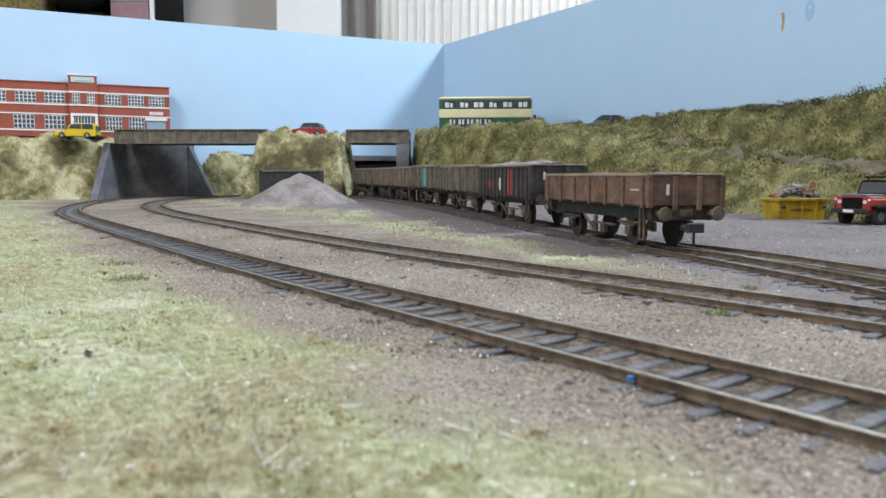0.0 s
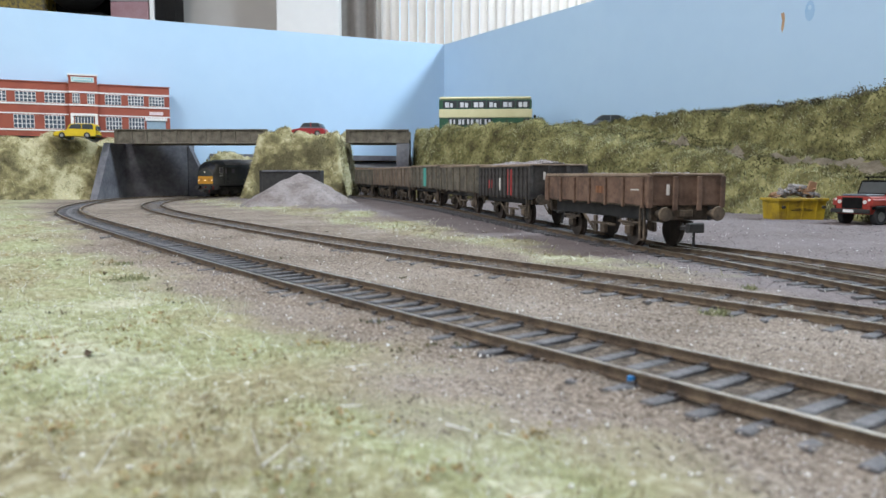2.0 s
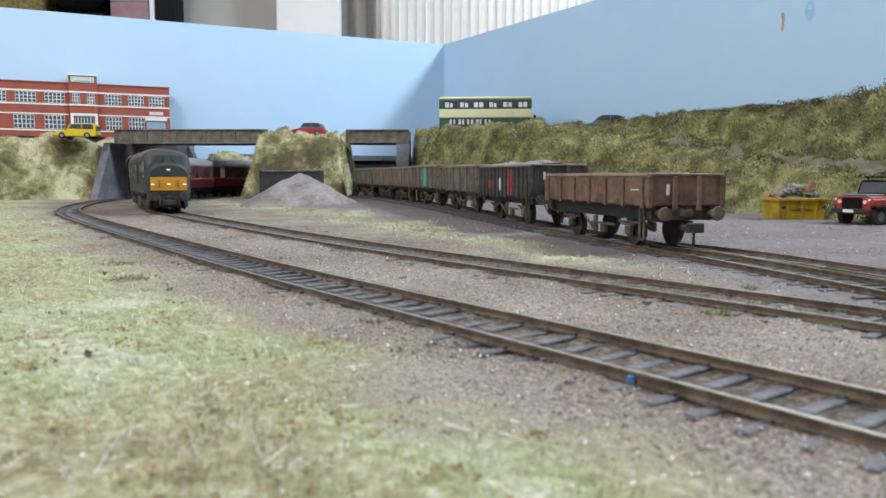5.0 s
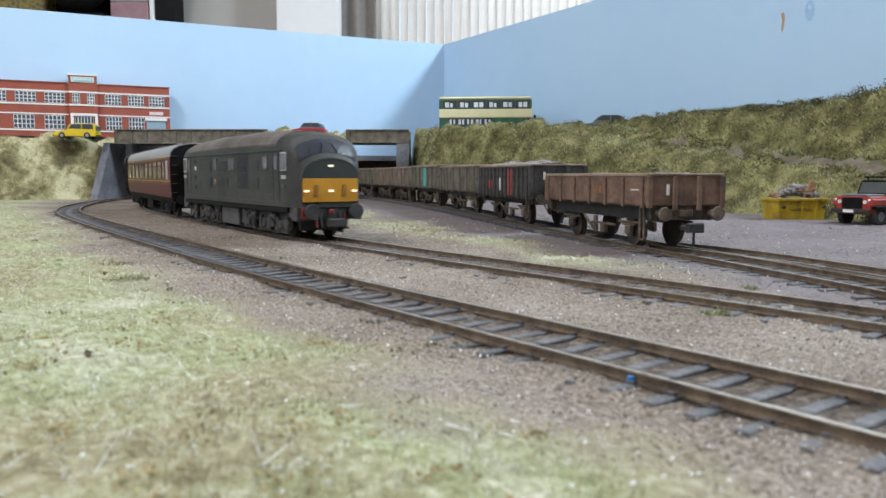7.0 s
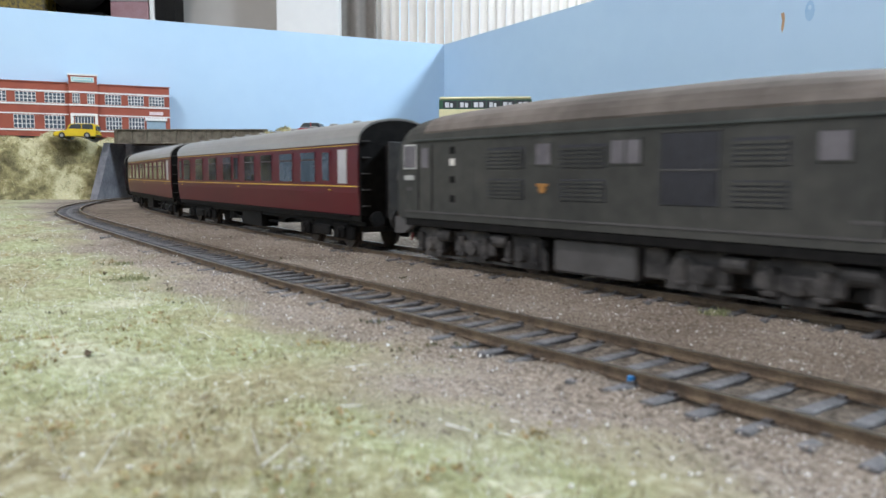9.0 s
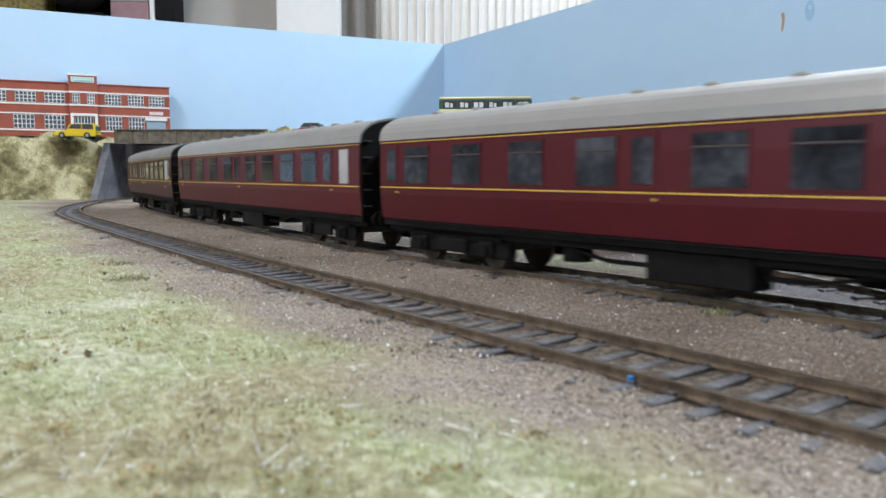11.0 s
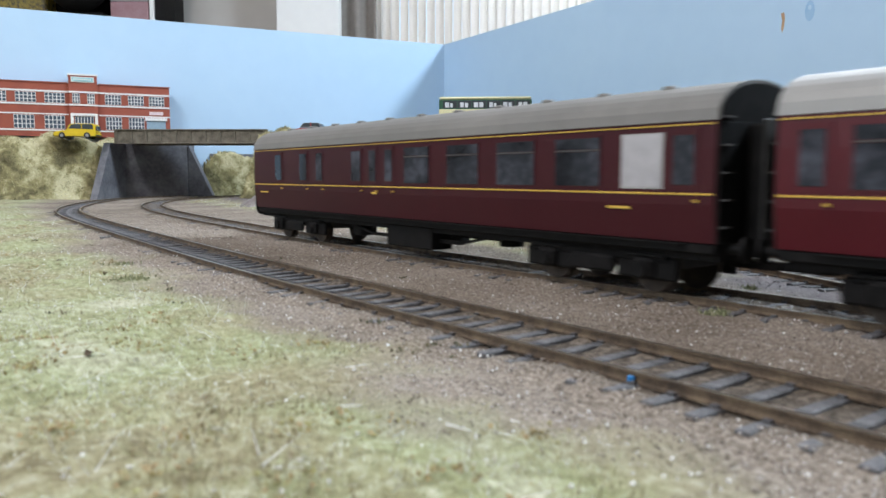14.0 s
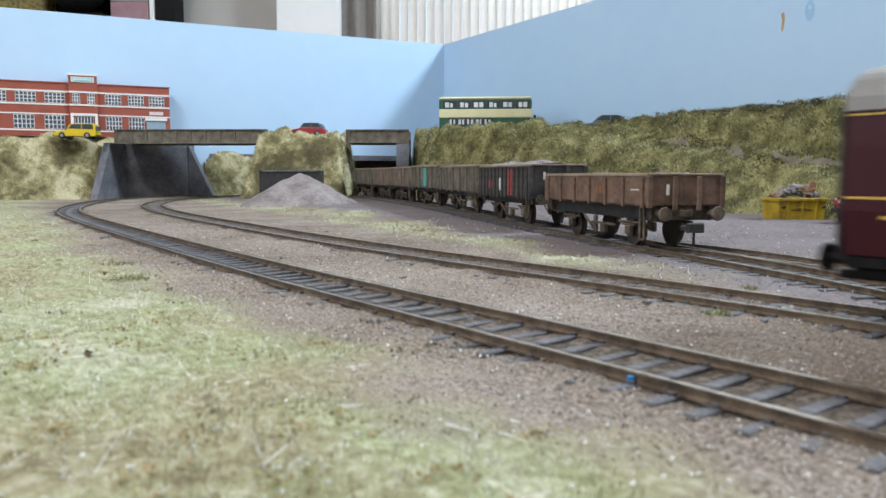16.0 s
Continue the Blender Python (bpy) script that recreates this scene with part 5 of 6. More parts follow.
def wagon(s, L, paint, label, ribs, z1=29.0, z0=14.6, load=1.5, wb=0.56, end_ribs=2, extras=()):
    mid = s + L / 2
    x, y, th = SIDING.point(mid)
    rise = float(siding_rise(np.float64(y)))
    wg = thing("open_wagon", label, "wagon", "wagons in the siding", m=at(x, y, rise, math.degrees(th) + 180))
    h, w = L / 2, 15.8
    part("floor", boxes((-h, h, -w, w, z0 - 0.6, z0)), M_CHASSIS, wg)
    for sgn in (-1, 1):
        side = part("side", boxes((-h, h, sgn * w - 0.6, sgn * w + 0.6, z0 + 0.02, z1), bevel=0.15), paint, wg)
        part("top_rail", boxes((-h - 0.3, h + 0.3, sgn * w - 1.0, sgn * w + 1.0, z1 + 0.02, z1 + 1.3), bevel=0.3), M_RIM, wg)
        rib = None
        for i in range(ribs):
            xx = -h + 3 + (L - 6) * i / (ribs - 1)
            if rib is None:
                rib = part("rib", boxes((-0.7, 0.7, sgn * (w + 1.1) - 0.5, sgn * (w + 1.1) + 0.5, z0 - 1, z1 - 0.4), bevel=0.2), paint, side, m=at(xx, 0)).data
            else:
                part("rib", rib, None, side, m=at(xx, 0))
        # Solebar made near-black: the shade under the wagon body is in its colour.
        part("solebar", boxes((-h, h, sgn * 11.0 - 0.8, sgn * 11.0 + 0.8, 11, z0 - 0.65), bevel=0.2), M_DARK, wg)
        b = bmesh.new()
        extrude(b, [(-12, 11), (-10.6, 11), (-0.4, 4.8), (-1.2, 4.2)], sgn * 13.4 - 0.4, sgn * 13.4 + 0.4, "y")
        box(b, -1.2, 1.2, sgn * 13.4 - 0.5, sgn * 13.4 + 0.5, 4, 11)
        box(b, -2, 20, sgn * 14.4 - 0.35, sgn * 14.4 + 0.35, 7.6, 8.5)
        box(b, 3.2, 7.2, sgn * 12 - 1, sgn * 12 + 1, 3.6, 8, 0.4)
        part("brake_gear", b, M_CHASSIS, wg)
        for e in ((1,) if sgn < 0 else ()):
            b = bmesh.new()
            for dx in (0, 3.2):
                box(b, e * (h - 5) - dx - 0.5, e * (h - 5) - dx + 0.5, sgn * 14.6 - 0.4, sgn * 14.6 + 0.4, 3.4, z0 - 0.7, 0.1)
            box(b, e * (h - 5) - 3.6, e * (h - 5) + 0.4, sgn * 14.6 - 0.9, sgn * 14.6 + 0.9, 3.2, 3.8, 0.1)
            part("step_iron", b, M_CHASSIS, wg)
        for e in (-1, 1):
            rail_wheel(wg, e * h * wb, sgn * 8.4, 6.0)
            axle_guard(wg, e * h * wb, sgn * 11.6, 11)
    for e in (-1, 1):
        end = part("end", boxes((e * h - 0.6, e * h + 0.6, -w + 0.62, w - 0.62, z0 + 0.02, z1 + 0.4), bevel=0.15), paint, wg)
        part("end_rail", boxes((e * h - 1.0, e * h + 1.0, -w + 1.0, w - 1.0, z1 + 0.42, z1 + 1.3), bevel=0.2), M_RIM, wg)
        for i in range(end_ribs):
            yy = -w + (i + 1) * 2 * w / (end_ribs + 1)
            part("rib", boxes((e * (h + 1.1) - 0.5, e * (h + 1.1) + 0.5, yy - 1.0, yy + 1.0, z0 - 2, z1), bevel=0.2), paint, end)
        part("headstock", boxes((e * (h - 1.6) - 1.0, e * (h - 1.6) + 1.0, -w + 1.5, w - 1.5, 11.2, z0 - 0.65), bevel=0.2), M_CHASSIS, wg)
        for yy in (-w, w):
            part("corner_post", boxes((e * (h + 0.5) - 0.7, e * (h + 0.5) + 0.7, yy - 1.1, yy + 1.1, z0 - 1.0, z1 + 0.2), bevel=0.25), paint, end)
        part("socket", boxes((e * (h - 0.2) - 0.9, e * (h - 0.2) + 0.9, -3.2, 3.2, 12.2, 15.4), bevel=0.5), M_CHASSIS, wg)
        for yy in (-11.4, 11.4):
            bf = part("buffer", cyl(bmesh.new(), (e * (h - 0.6), yy, 13.8), (e * (h + 4.2), yy, 13.8), 1.6, 1.2, 14), M_CHASSIS, wg)
            part("buffer_head", cyl(bmesh.new(), (e * (h + 4.2), yy, 13.8), (e * (h + 5.2), yy, 13.8), 2.8, 2.6, 20), M_CHASSIS, bf)
        b = bmesh.new()
        box(b, min(e * h, e * (h + 7)), max(e * h, e * (h + 7)), -2.4, 2.4, 7.6, 9.2, 0.3)
        box(b, min(e * (h + 5.5), e * (h + 8)), max(e * (h + 5.5), e * (h + 8)), -3.6, 3.6, 6.8, 10.6, 0.5)
        cyl(b, (e * (h + 6.2), 0, 7), (e * (h + 6.2), 0, 1.4), 0.5, n=8)
        part("coupling", b, M_DARK, wg)
        part("lamp_iron", boxes((e * (h + 0.9) - 0.3, e * (h + 0.9) + 0.3, -w + 7, -w + 8.2, z1 - 7, z1 - 3), bevel=0.1), M_PAPER, wg)
    if load:
        X, Y = np.meshgrid(np.linspace(-h + 0.8, h - 0.8, 30), np.linspace(-w + 0.8, w - 0.8, 14))
        Z = z1 - 0.6 + load * np.cos(Y / w * 1.4) * (1 + 0.35 * wob(X, Y, 0.12, s)) + 0.4 * wob(X, Y, 0.5, s)
        ld = part("stone_load", field_mesh("stone_load", X, Y, Z, M_SPOIL), None, wg, "grey stone load")
        P, N = on_mesh(ld.data, 900, int(s))
        tagged(stones("stone", P, 0.4, 0.8, M_GREYSTONE, ld, int(s) + 1), kind="stuff")
    for x0, x1, q0, q1, mt in extras:
        part("panel_patch", boxes((x0, x1, -w - 0.95, -w - 0.62, q0, q1)), mt, wg)
    return wg


wagon(156, 97, M_RUSTWAGON, "rust-brown low open wagon with a stone load", 7, 28.0, z0=17.0, end_ribs=2,
      extras=[(6, 8, 21, 24, M_ORANGEP), (9, 11.5, 21, 24, M_ORANGEP), (12.5, 14, 21, 24, M_ORANGEP), (36, 42, 22.6, 23.1, M_PAPER)])
wagon(276, 84, M_BLACKWAGON, "sooty black ribbed open wagon with red patches", 13, 31.5, load=3.2,
      extras=[(9, 16, 15.5, 30, M_REDP), (-24, -18, 19, 24, M_REDP), (-5, -1, 18, 25, M_PAPER)])
wagon(369, 90, M_GREYWAGON, "dusty grey-green open wagon loaded with stone", 6, 31.0)
wagon(468, 92, M_GREYWAGON, "dusty grey-green open wagon with a teal panel", 7, 31.5, extras=[(-4, 9, 15.5, 30.5, M_TEAL)])
wagon(570, 80, M_BROWNWAGON, "dusty brown open wagon loaded with stone", 6, 31.0)
wagon(660, 74, M_BROWNWAGON, "dusty brown open wagon loaded with stone", 6, 31.0)
wagon(744, 74, M_GREYWAGON, "dusty grey-green open wagon half under the bridge", 6, 31.0)


# ---- the train ----
def loft(bm, sections, closed=True, mi=0):
    """Skins equal outlines [(x, [(y, z), ...])] one after the other and caps the ends."""
    rings = [[bm.verts.new((x, y, z)) for y, z in o] for x, o in sections]
    k = len(rings[0])
    for a, b in zip(rings[:-1], rings[1:]):
        for i in range(k):
            bm.faces.new((a[i], a[(i + 1) % k], b[(i + 1) % k], b[i]))
    bm.faces.new(rings[0][::-1])
    bm.faces.new(rings[-1])
    bmesh.ops.recalc_face_normals(bm, faces=bm.faces)


def arch(hw, z0, zs, zt, n=14, flat=1.0):
    """An outline: upright sides to zs, then a rounded top to zt."""
    pts = [(-hw, z0), (-hw, zs)]
    for i in range(1, n):
        a = math.pi * i / n
        pts.append((-hw * math.cos(a) * (1 - 0.0), zs + (zt - zs) * math.sin(a) ** flat))
    return pts + [(hw, zs), (hw, z0)]


M_LOCO = mat("weathered_loco_green", [(0.026, 0.026, 0.024), (0.041, 0.041, 0.037), (0.06, 0.058, 0.052)], 40, 0.6, 0, 0.08, spec=0.35)
M_LOCOROOF = mat("dusty_loco_roof", [(0.075, 0.062, 0.054), (0.13, 0.11, 0.097), (0.18, 0.155, 0.138)], 30, 0.7, 0, 0.1)
M_LOCODARK = mat("dark_loco_nose", [(0.022, 0.028, 0.026), (0.04, 0.046, 0.042)], 40, 0.5)
M_LOCOYELLOW = mat("warning_yellow", [(0.5, 0.23, 0.012), (0.62, 0.31, 0.02)], 60, 0.5)
M_GRILLE = mat("radiator_grille", [(0.012, 0.012, 0.018), (0.024, 0.024, 0.034)], 300, 0.5)
M_CABGLASS = mat("pale_cab_glass", [(0.1, 0.093, 0.105), (0.16, 0.15, 0.165)], 60, 0.15, spec=0.5)
M_SCREEN = mat("windscreen_glass", [(0.05, 0.055, 0.07), (0.08, 0.085, 0.105)], 60, 0.28, spec=0.12)
M_BOGIE = mat("dusty_bogie", [(0.01, 0.009, 0.009), (0.034, 0.031, 0.03), (0.085, 0.078, 0.074)], 120, 0.75, 0, 0.2)
M_TANK = mat("grey_tank", [(0.05, 0.047, 0.046), (0.08, 0.076, 0.075)], 60, 0.7)
M_REDBEAM = mat("dull_red_beam", [(0.13, 0.015, 0.015), (0.2, 0.03, 0.028)], 100, 0.6)
M_MARKER = glow("lit_marker", (1.0, 0.9, 0.66), 0.7)
M_EMBLEM = mat("gold_emblem", [(0.26, 0.11, 0.02), (0.36, 0.17, 0.04)], 400, 0.5)
M_WINFRAME = mat("pale_frame", [(0.35, 0.35, 0.34), (0.45, 0.45, 0.44)], 100, 0.5)


def bogie(parent, xc, span, axles, rad, bulky=True):
    paint = M_BOGIE if bulky else M_BLACK
    b = part("bogie", boxes((xc - span / 2, xc + span / 2, -9.8, 9.8, 3.4 if bulky else 6.0, 10.5), bevel=0.4), M_DARK, parent)
    places = [xc - span * 0.36 + span * 0.72 * i / (axles - 1) for i in range(axles)]
    for s in (-1, 1):
        def slab(bm, x0, x1, a, c, z0, z1, bev=0.4):
            box(bm, x0, x1, min(s * a, s * c), max(s * a, s * c), z0, z1, bev)
        fr = bmesh.new()
        slab(fr, xc - span / 2, xc + span / 2, 11.4, 13.4, 7.8, 10.8)
        for x in places:
            if bulky:
                # horn plates with a round-shouldered axlebox, coil springs either side
                extrude(fr, [(x - 7.5, 10.4), (x - 5, 12.2), (x + 5, 12.2), (x + 7.5, 10.4), (x + 7.0, 5.0), (x + 4.0, 2.0), (x - 4.0, 2.0), (x - 7.0, 5.0)], min(s * 12.4, s * 13.8), max(s * 12.4, s * 13.8), "y")
                for dx in (-5.6, 5.6):
                    cyl(fr, (x + dx, s * 14.3, 4.4), (x + dx, s * 14.3, 9.6), 1.3, n=10)
                    slab(fr, x + dx - 1.7, x + dx + 1.7, 13.4, 15.6, 3.4, 4.4, 0.2)
            else:
                slab(fr, x - 9, x + 9, 11.6, 13.0, 3.4, 9.0, 0.6)
                slab(fr, x - 6.5, x + 6.5, 13.3, 14.2, 9.0, 9.9, 0.2)
        slab(fr, xc - span * 0.16, xc + span * 0.16, 13, 14.6, 4.2, 8.4, 0.6)
        frame_ = part("side_frame", fr, paint, b)
        for x in places:
            bx = bmesh.new()
            slab(bx, x - 3.2, x + 3.2, 12.2, 14.9, 3.6, 8.8, 0.9)
            cyl(bx, (x, s * 14.2, 6), (x, s * 15.8, 6), 2.3, 1.9, 16)
            part("axlebox", bx, paint, frame_)
        if bulky:
            # brake cylinders, sand pipes and the curved guard plate at the inner end
            for dx in (-0.22, 0.22):
                part("brake_cylinder", cyl(bmesh.new(), (xc + dx * span - 3, s * 14.6, 9.2), (xc + dx * span + 3, s * 14.6, 9.2), 2.0, 1.8, 14), paint, frame_)
            inner = -1 if xc > 0 else 1
            gp = bmesh.new()
            xg = xc + inner * span * 0.45
            extrude(gp, [(xg - 4.5, 2.2), (xg + 4.5, 2.2), (xg + 4.2, 7), (xg + 2, 10.2), (xg - 2, 10.2), (xg - 4.2, 7)], min(s * 12.6, s * 14.4), max(s * 12.6, s * 14.4), "y")
            part("guard_plate", gp, paint, frame_)
            part("brake_beam", boxes((xc - span * 0.46, xc + span * 0.46, min(s * 12.6, s * 13.4), max(s * 12.6, s * 13.4), 1.8, 2.6), bevel=0.15), M_DARK, frame_)
        for x in places:
            rail_wheel(b, x, s * 8.6, rad)
    return b


def locomotive():
    lc = thing("locomotive", "weathered green diesel locomotive with a yellow front panel", "locomotive")
    E = 93.0
    shape = [(E, 13.6, 26.6, 36.4), (E - 1.4, 14.6, 28.6, 38.6), (E - 2.6, 15.4, 32, 40.6), (E - 5, 16.2, 36, 44.4), (E - 8, 16.8, 38.2, 46.8), (E - 12, 17.2, 39.3, 48.0), (E - 20, 17.2, 39.6, 48.9), (50, 17.2, 39.6, 50.0), (30, 17.2, 39.6, 50.5)]
    FLAT = 0.7

    def sections(keep, lift=0.0):
        ends_ = [[(e * x, arch(w + lift, 14.4, zs, zt + lift, 16, FLAT)) for x, w, zs, zt in shape if keep(x)] for e in (-1, 1)]
        return ends_[0] + ends_[1][::-1]

    def skin(y, z):
        """How far forward the cab's skin lies at a place across it."""
        for x in np.arange(E, E - 20, -0.1):
            w, zs, zt = (float(np.interp(x, [q[0] for q in shape][::-1], [q[k] for q in shape][::-1])) for k in (1, 2, 3))
            if abs(y) < w and z <= zs + (zt - zs) * (1 - (y / w) ** 2) ** (FLAT / 2):
                return float(x)
        return E - 20

    b = bmesh.new()
    loft(b, sections(lambda x: True))
    part("body", b, M_LOCO, lc)
    b = bmesh.new()
    loft(b, [(x, [(y, z) for y, z in o[2:-2]] + [(y * 0.985, z - 0.9) for y, z in o[2:-2]][::-1]) for x, o in sections(lambda x: x < 74, 0.25)])
    part("roof", b, M_LOCOROOF, lc, "dusty brown-grey roof")
    part("gutter", boxes((-80, 80, -17.75, -17.2, 39.5, 40.2), (-80, 80, 17.2, 17.75, 39.5, 40.2), bevel=0.1), M_LOCODARK, lc)
    part("body_band", boxes((-84, 84, -17.45, -17.22, 16.4, 16.9), (-84, 84, 17.22, 17.45, 16.4, 16.9)), M_TANK, lc)
    part("valance", boxes((-84, 84, -17.0, 17.0, 11.8, 14.35), bevel=0.3), M_BLACK, lc)
    for e in (-1, 1):
        def across(x0, x1, y0, y1, z0, z1):
            return (min(e * x0, e * x1), max(e * x0, e * x1), y0, y1, z0, z1)
        nose = part("nose_panel", boxes(across(E + 0.02, E + 0.5, -13.3, 13.3, 16.8, 27.2), bevel=0.15), M_LOCOYELLOW, lc, "yellow warning panel")
        # Not handles: darker yellow blocks stand for two shaded recesses in the panel.
        for y in (-6.8, 6.8):
            part("door_handle", boxes(across(E + 0.5, E + 1.0, y - 0.9, y + 0.9, 19.6, 24.6), bevel=0.15), M_EMBLEM, nose)
        for y in (-11.6, 0, 11.6):
            part("marker_light", boxes(across(E + 0.5, E + 1.2, y - 1.2, y + 1.2, 21.2, 22.1), bevel=0.1), M_MARKER if e > 0 else M_LAMP, nose)
        b = bmesh.new()
        extrude(b, arch(13.3, 27.3, 27.4, 35.7, 16, 0.82), min(e * (E + 0.02), e * (E + 0.4)), max(e * (E + 0.02), e * (E + 0.4)), "x")
        dome = part("nose_dome", b, M_LOCODARK, lc, "dark arched nose")
        part("marker_light", boxes(across(E + 0.4, E + 1.0, -1.2, 1.2, 32.3, 33.2), bevel=0.1), M_MARKER if e > 0 else M_LAMP, dome)
        rimb = bmesh.new()
        ra, rb_ = arch(14.0, 26.8, 26.9, 36.4, 16, 0.82), arch(13.3, 26.8, 27.1, 35.8, 16, 0.82)
        for q in range(len(ra) - 1):
            extrude(rimb, [ra[q], ra[q + 1], rb_[q + 1], rb_[q]], min(e * (E - 0.3), e * (E + 0.55)), max(e * (E - 0.3), e * (E + 0.55)), "x")
        part("nose_rim", rimb, M_TANK, lc, "pale worn rim of the nose")

        # wrap-round windscreen leaning back: two wide panes and two corner panes
        for ya, yb_ in ((0.6, 8.2), (-8.2, -0.6), (9.0, 13.6), (-13.6, -9.0)):
            b = bmesh.new()
            grid_ = []
            for u in np.linspace(ya, yb_, 6):
                drop = 3.6 * (abs(u) / 13.0) ** 2
                col = []
                for v in np.linspace(38.9 - drop, 45.0 - 0.8 * drop, 5):
                    col.append(b.verts.new((e * (skin(u, v) + 0.3), u, v)))
                grid_.append(col)
            fs = [b.faces.new((grid_[i][k], grid_[i + 1][k], grid_[i + 1][k + 1], grid_[i][k + 1])) for i in range(5) for k in range(4)]
            bmesh.ops.solidify(b, geom=fs, thickness=0.3)
            part("windscreen", b, M_SCREEN, lc)
        for y in (-4.0, 4.0):
            wp = cyl(bmesh.new(), (e * (skin(y, 38.6) + 0.7), y, 38.6), (e * (skin(y * 0.6, 42.6) + 0.7), y * 0.6, 42.6), 0.2, n=6)
            part("wiper", wp, M_BLACK, lc)
        part("buffer_beam", boxes(across(85, E - 0.6, -13.0, 13.0, 8.8, 14.3), bevel=0.4), M_LOCODARK, lc, "dark dirty buffer beam")
        for y in (-12.6, 12.6):
            part("beam_end", boxes(across(E - 0.5, E + 0.1, y - 1.5, y + 1.5, 9.4, 14.6), bevel=0.2), M_REDBEAM, lc, "dull red end of the buffer beam")
        for s in (-1, 1):
            sk = bmesh.new()
            extrude(sk, [(e * (E - 0.8), 8.6), (e * (E - 0.8), 14.4), (e * 73, 14.4), (e * 76, 12.6), (e * 82, 11.4), (e * 87, 8.8)], min(s * 14.2, s * 15.6), max(s * 14.2, s * 15.6), "y")
            part("corner_skirt", sk, M_TANK, lc, "dusty grey corner skirt")
        for y in (-10.6, 10.6):
            bf = part("buffer", cyl(bmesh.new(), (e * (E - 0.6), y, 12.6), (e * (E + 4), y, 12.6), 2.1, 1.7, 16), M_DARK, lc)
            part("buffer_head", cyl(bmesh.new(), (e * (E + 4), y, 12.6), (e * (E + 5.2), y, 12.6), 3.5, 3.2, 20), M_DARK, bf)
        part("coupling", boxes(across(E - 0.6, E + 6, -2.4, 2.4, 6.8, 8.8), across(E + 4.5, E + 7.2, -4, 4, 6.0, 9.6), bevel=0.4), M_DARK, lc)
        part("hook", boxes(across(E - 0.6, E + 2.4, -1.0, 1.0, 11.2, 13.6), bevel=0.4), M_REDBEAM, lc)
        for y in (-7, -4.6, 4.6, 7):
            part("brake_pipe", cyl(bmesh.new(), (e * (E - 0.4), y, 12), (e * (E + 1.4), y, 5.5), 0.5, n=8), M_DARK if abs(y) < 6 else M_REDBEAM, lc)
        bogie(lc, e * 51, 60, 3, 6.4)
        for s in (-1, 1):
            def sd(name, x0, x1, z0, z1, mt, t=0.35, parent=lc, lab=""):
                xa, xb = sorted((e * x0, e * x1))
                return part(name, boxes((xa, xb, min(s * 17.0, s * (17.2 + t)), max(s * 17.0, s * (17.2 + t)), z0, z1), bevel=0.08), mt, parent, lab)
            fr = sd("cab_window_frame", 77.2, 84.6, 30.6, 38.8, M_WINFRAME, 0.1)
            sd("cab_window", 77.7, 84.1, 31.1, 38.3, M_CABGLASS, 0.25, fr)
            dr = sd("cab_door", 69, 75.4, 17.2, 38.6, M_LOCO, 0.05)
            sd("door_window", 70.6, 74.2, 31, 37.4, M_CABGLASS, 0.3, dr)
            # Raised black strips paint the shade of the recess at each door edge.
            for x in (68.4, 75.8):
                sd("door_recess_shade", x, x + 0.7, 17.2, 38.6, M_BLACK, 0.1, dr)
            sd("cab_number_bar", 78.6, 84, 27, 28.6, M_WINFRAME, 0.2)
            sd("cab_number_bar", 79.6, 83, 23.4, 24.6, M_TANK, 0.2)
    for s in (-1, 1):
        def sd(name, x0, x1, z0, z1, mt, t=0.35, parent=lc, lab=""):
            return part(name, boxes((x0, x1, min(s * 17.0, s * (17.2 + t)), max(s * 17.0, s * (17.2 + t)), z0, z1), bevel=0.08), mt, parent, lab)
        for z in (37.5, 33.8, 28.4, 22.4):
            sd("foothold", -59.5, -57, z - 2.2, z, M_BLACK if z != 33.8 else M_PAPER, 0.12)
        for x0, x1 in ((-42, -26), (-13, 3), (37, 50)):
            for z0, z1 in ((30.4, 36.6), (21.8, 27.6)):
                lv = sd("louvre_panel", x0, x1, z0, z1, M_GRILLE, 0.04)
                sl = None
                for i in range(int((z1 - z0) / 1.1)):
                    if sl is None:
                        sl = part("slat", boxes((x0 + 0.4, x1 - 0.4, min(s * 17.1, s * 17.5), max(s * 17.1, s * 17.5), z0 + 0.3, z0 + 1.0)), M_LOCO, lv).data
                    else:
                        part("slat", sl, None, lv, m=at(0, 0, i * 1.1))
        rg = sd("radiator_grille", 19, 34, 21.8, 38.2, M_GRILLE, 0.2, lc, "dark radiator grille")
        sd("grille_bar", 19, 34, 29.6, 30.0, M_TANK, 0.35, rg)
        for i in range(7):
            sd("grille_bar", 19.8 + i * 2.1, 20.1 + i * 2.1, 22, 38, M_BLACK, 0.3, rg)
        sd("grille_frame", 18.6, 34.4, 38.2, 38.7, M_LOCO, 0.35, rg)
        for x0, x1 in ((-21.5, -16), (4.5, 8.4), (9.2, 13.2), (55.5, 61.5)):
            fr = sd("body_window_frame", x0 - 0.5, x1 + 0.5, 31, 37.6, M_LOCO, 0.2)
            sd("body_window", x0, x1, 31.5, 37.1, M_CABGLASS, 0.3, fr)
        for x in (-48, 30, 64):
            sd("panel_seam", x, x + 0.25, 16.9, 39.4, M_LOCODARK, 0.06)
        sd("number_bar", 62, 70, 19.4, 20.2, M_TANK, 0.1)
        em = bmesh.new()
        cyl(em, (-19, s * 17.2, 25.0), (-19, s * 17.5, 25.0), 1.3, n=14)
        box(em, -21.2, -16.8, min(s * 17.2, s * 17.45), max(s * 17.2, s * 17.45), 25.6, 26.4)
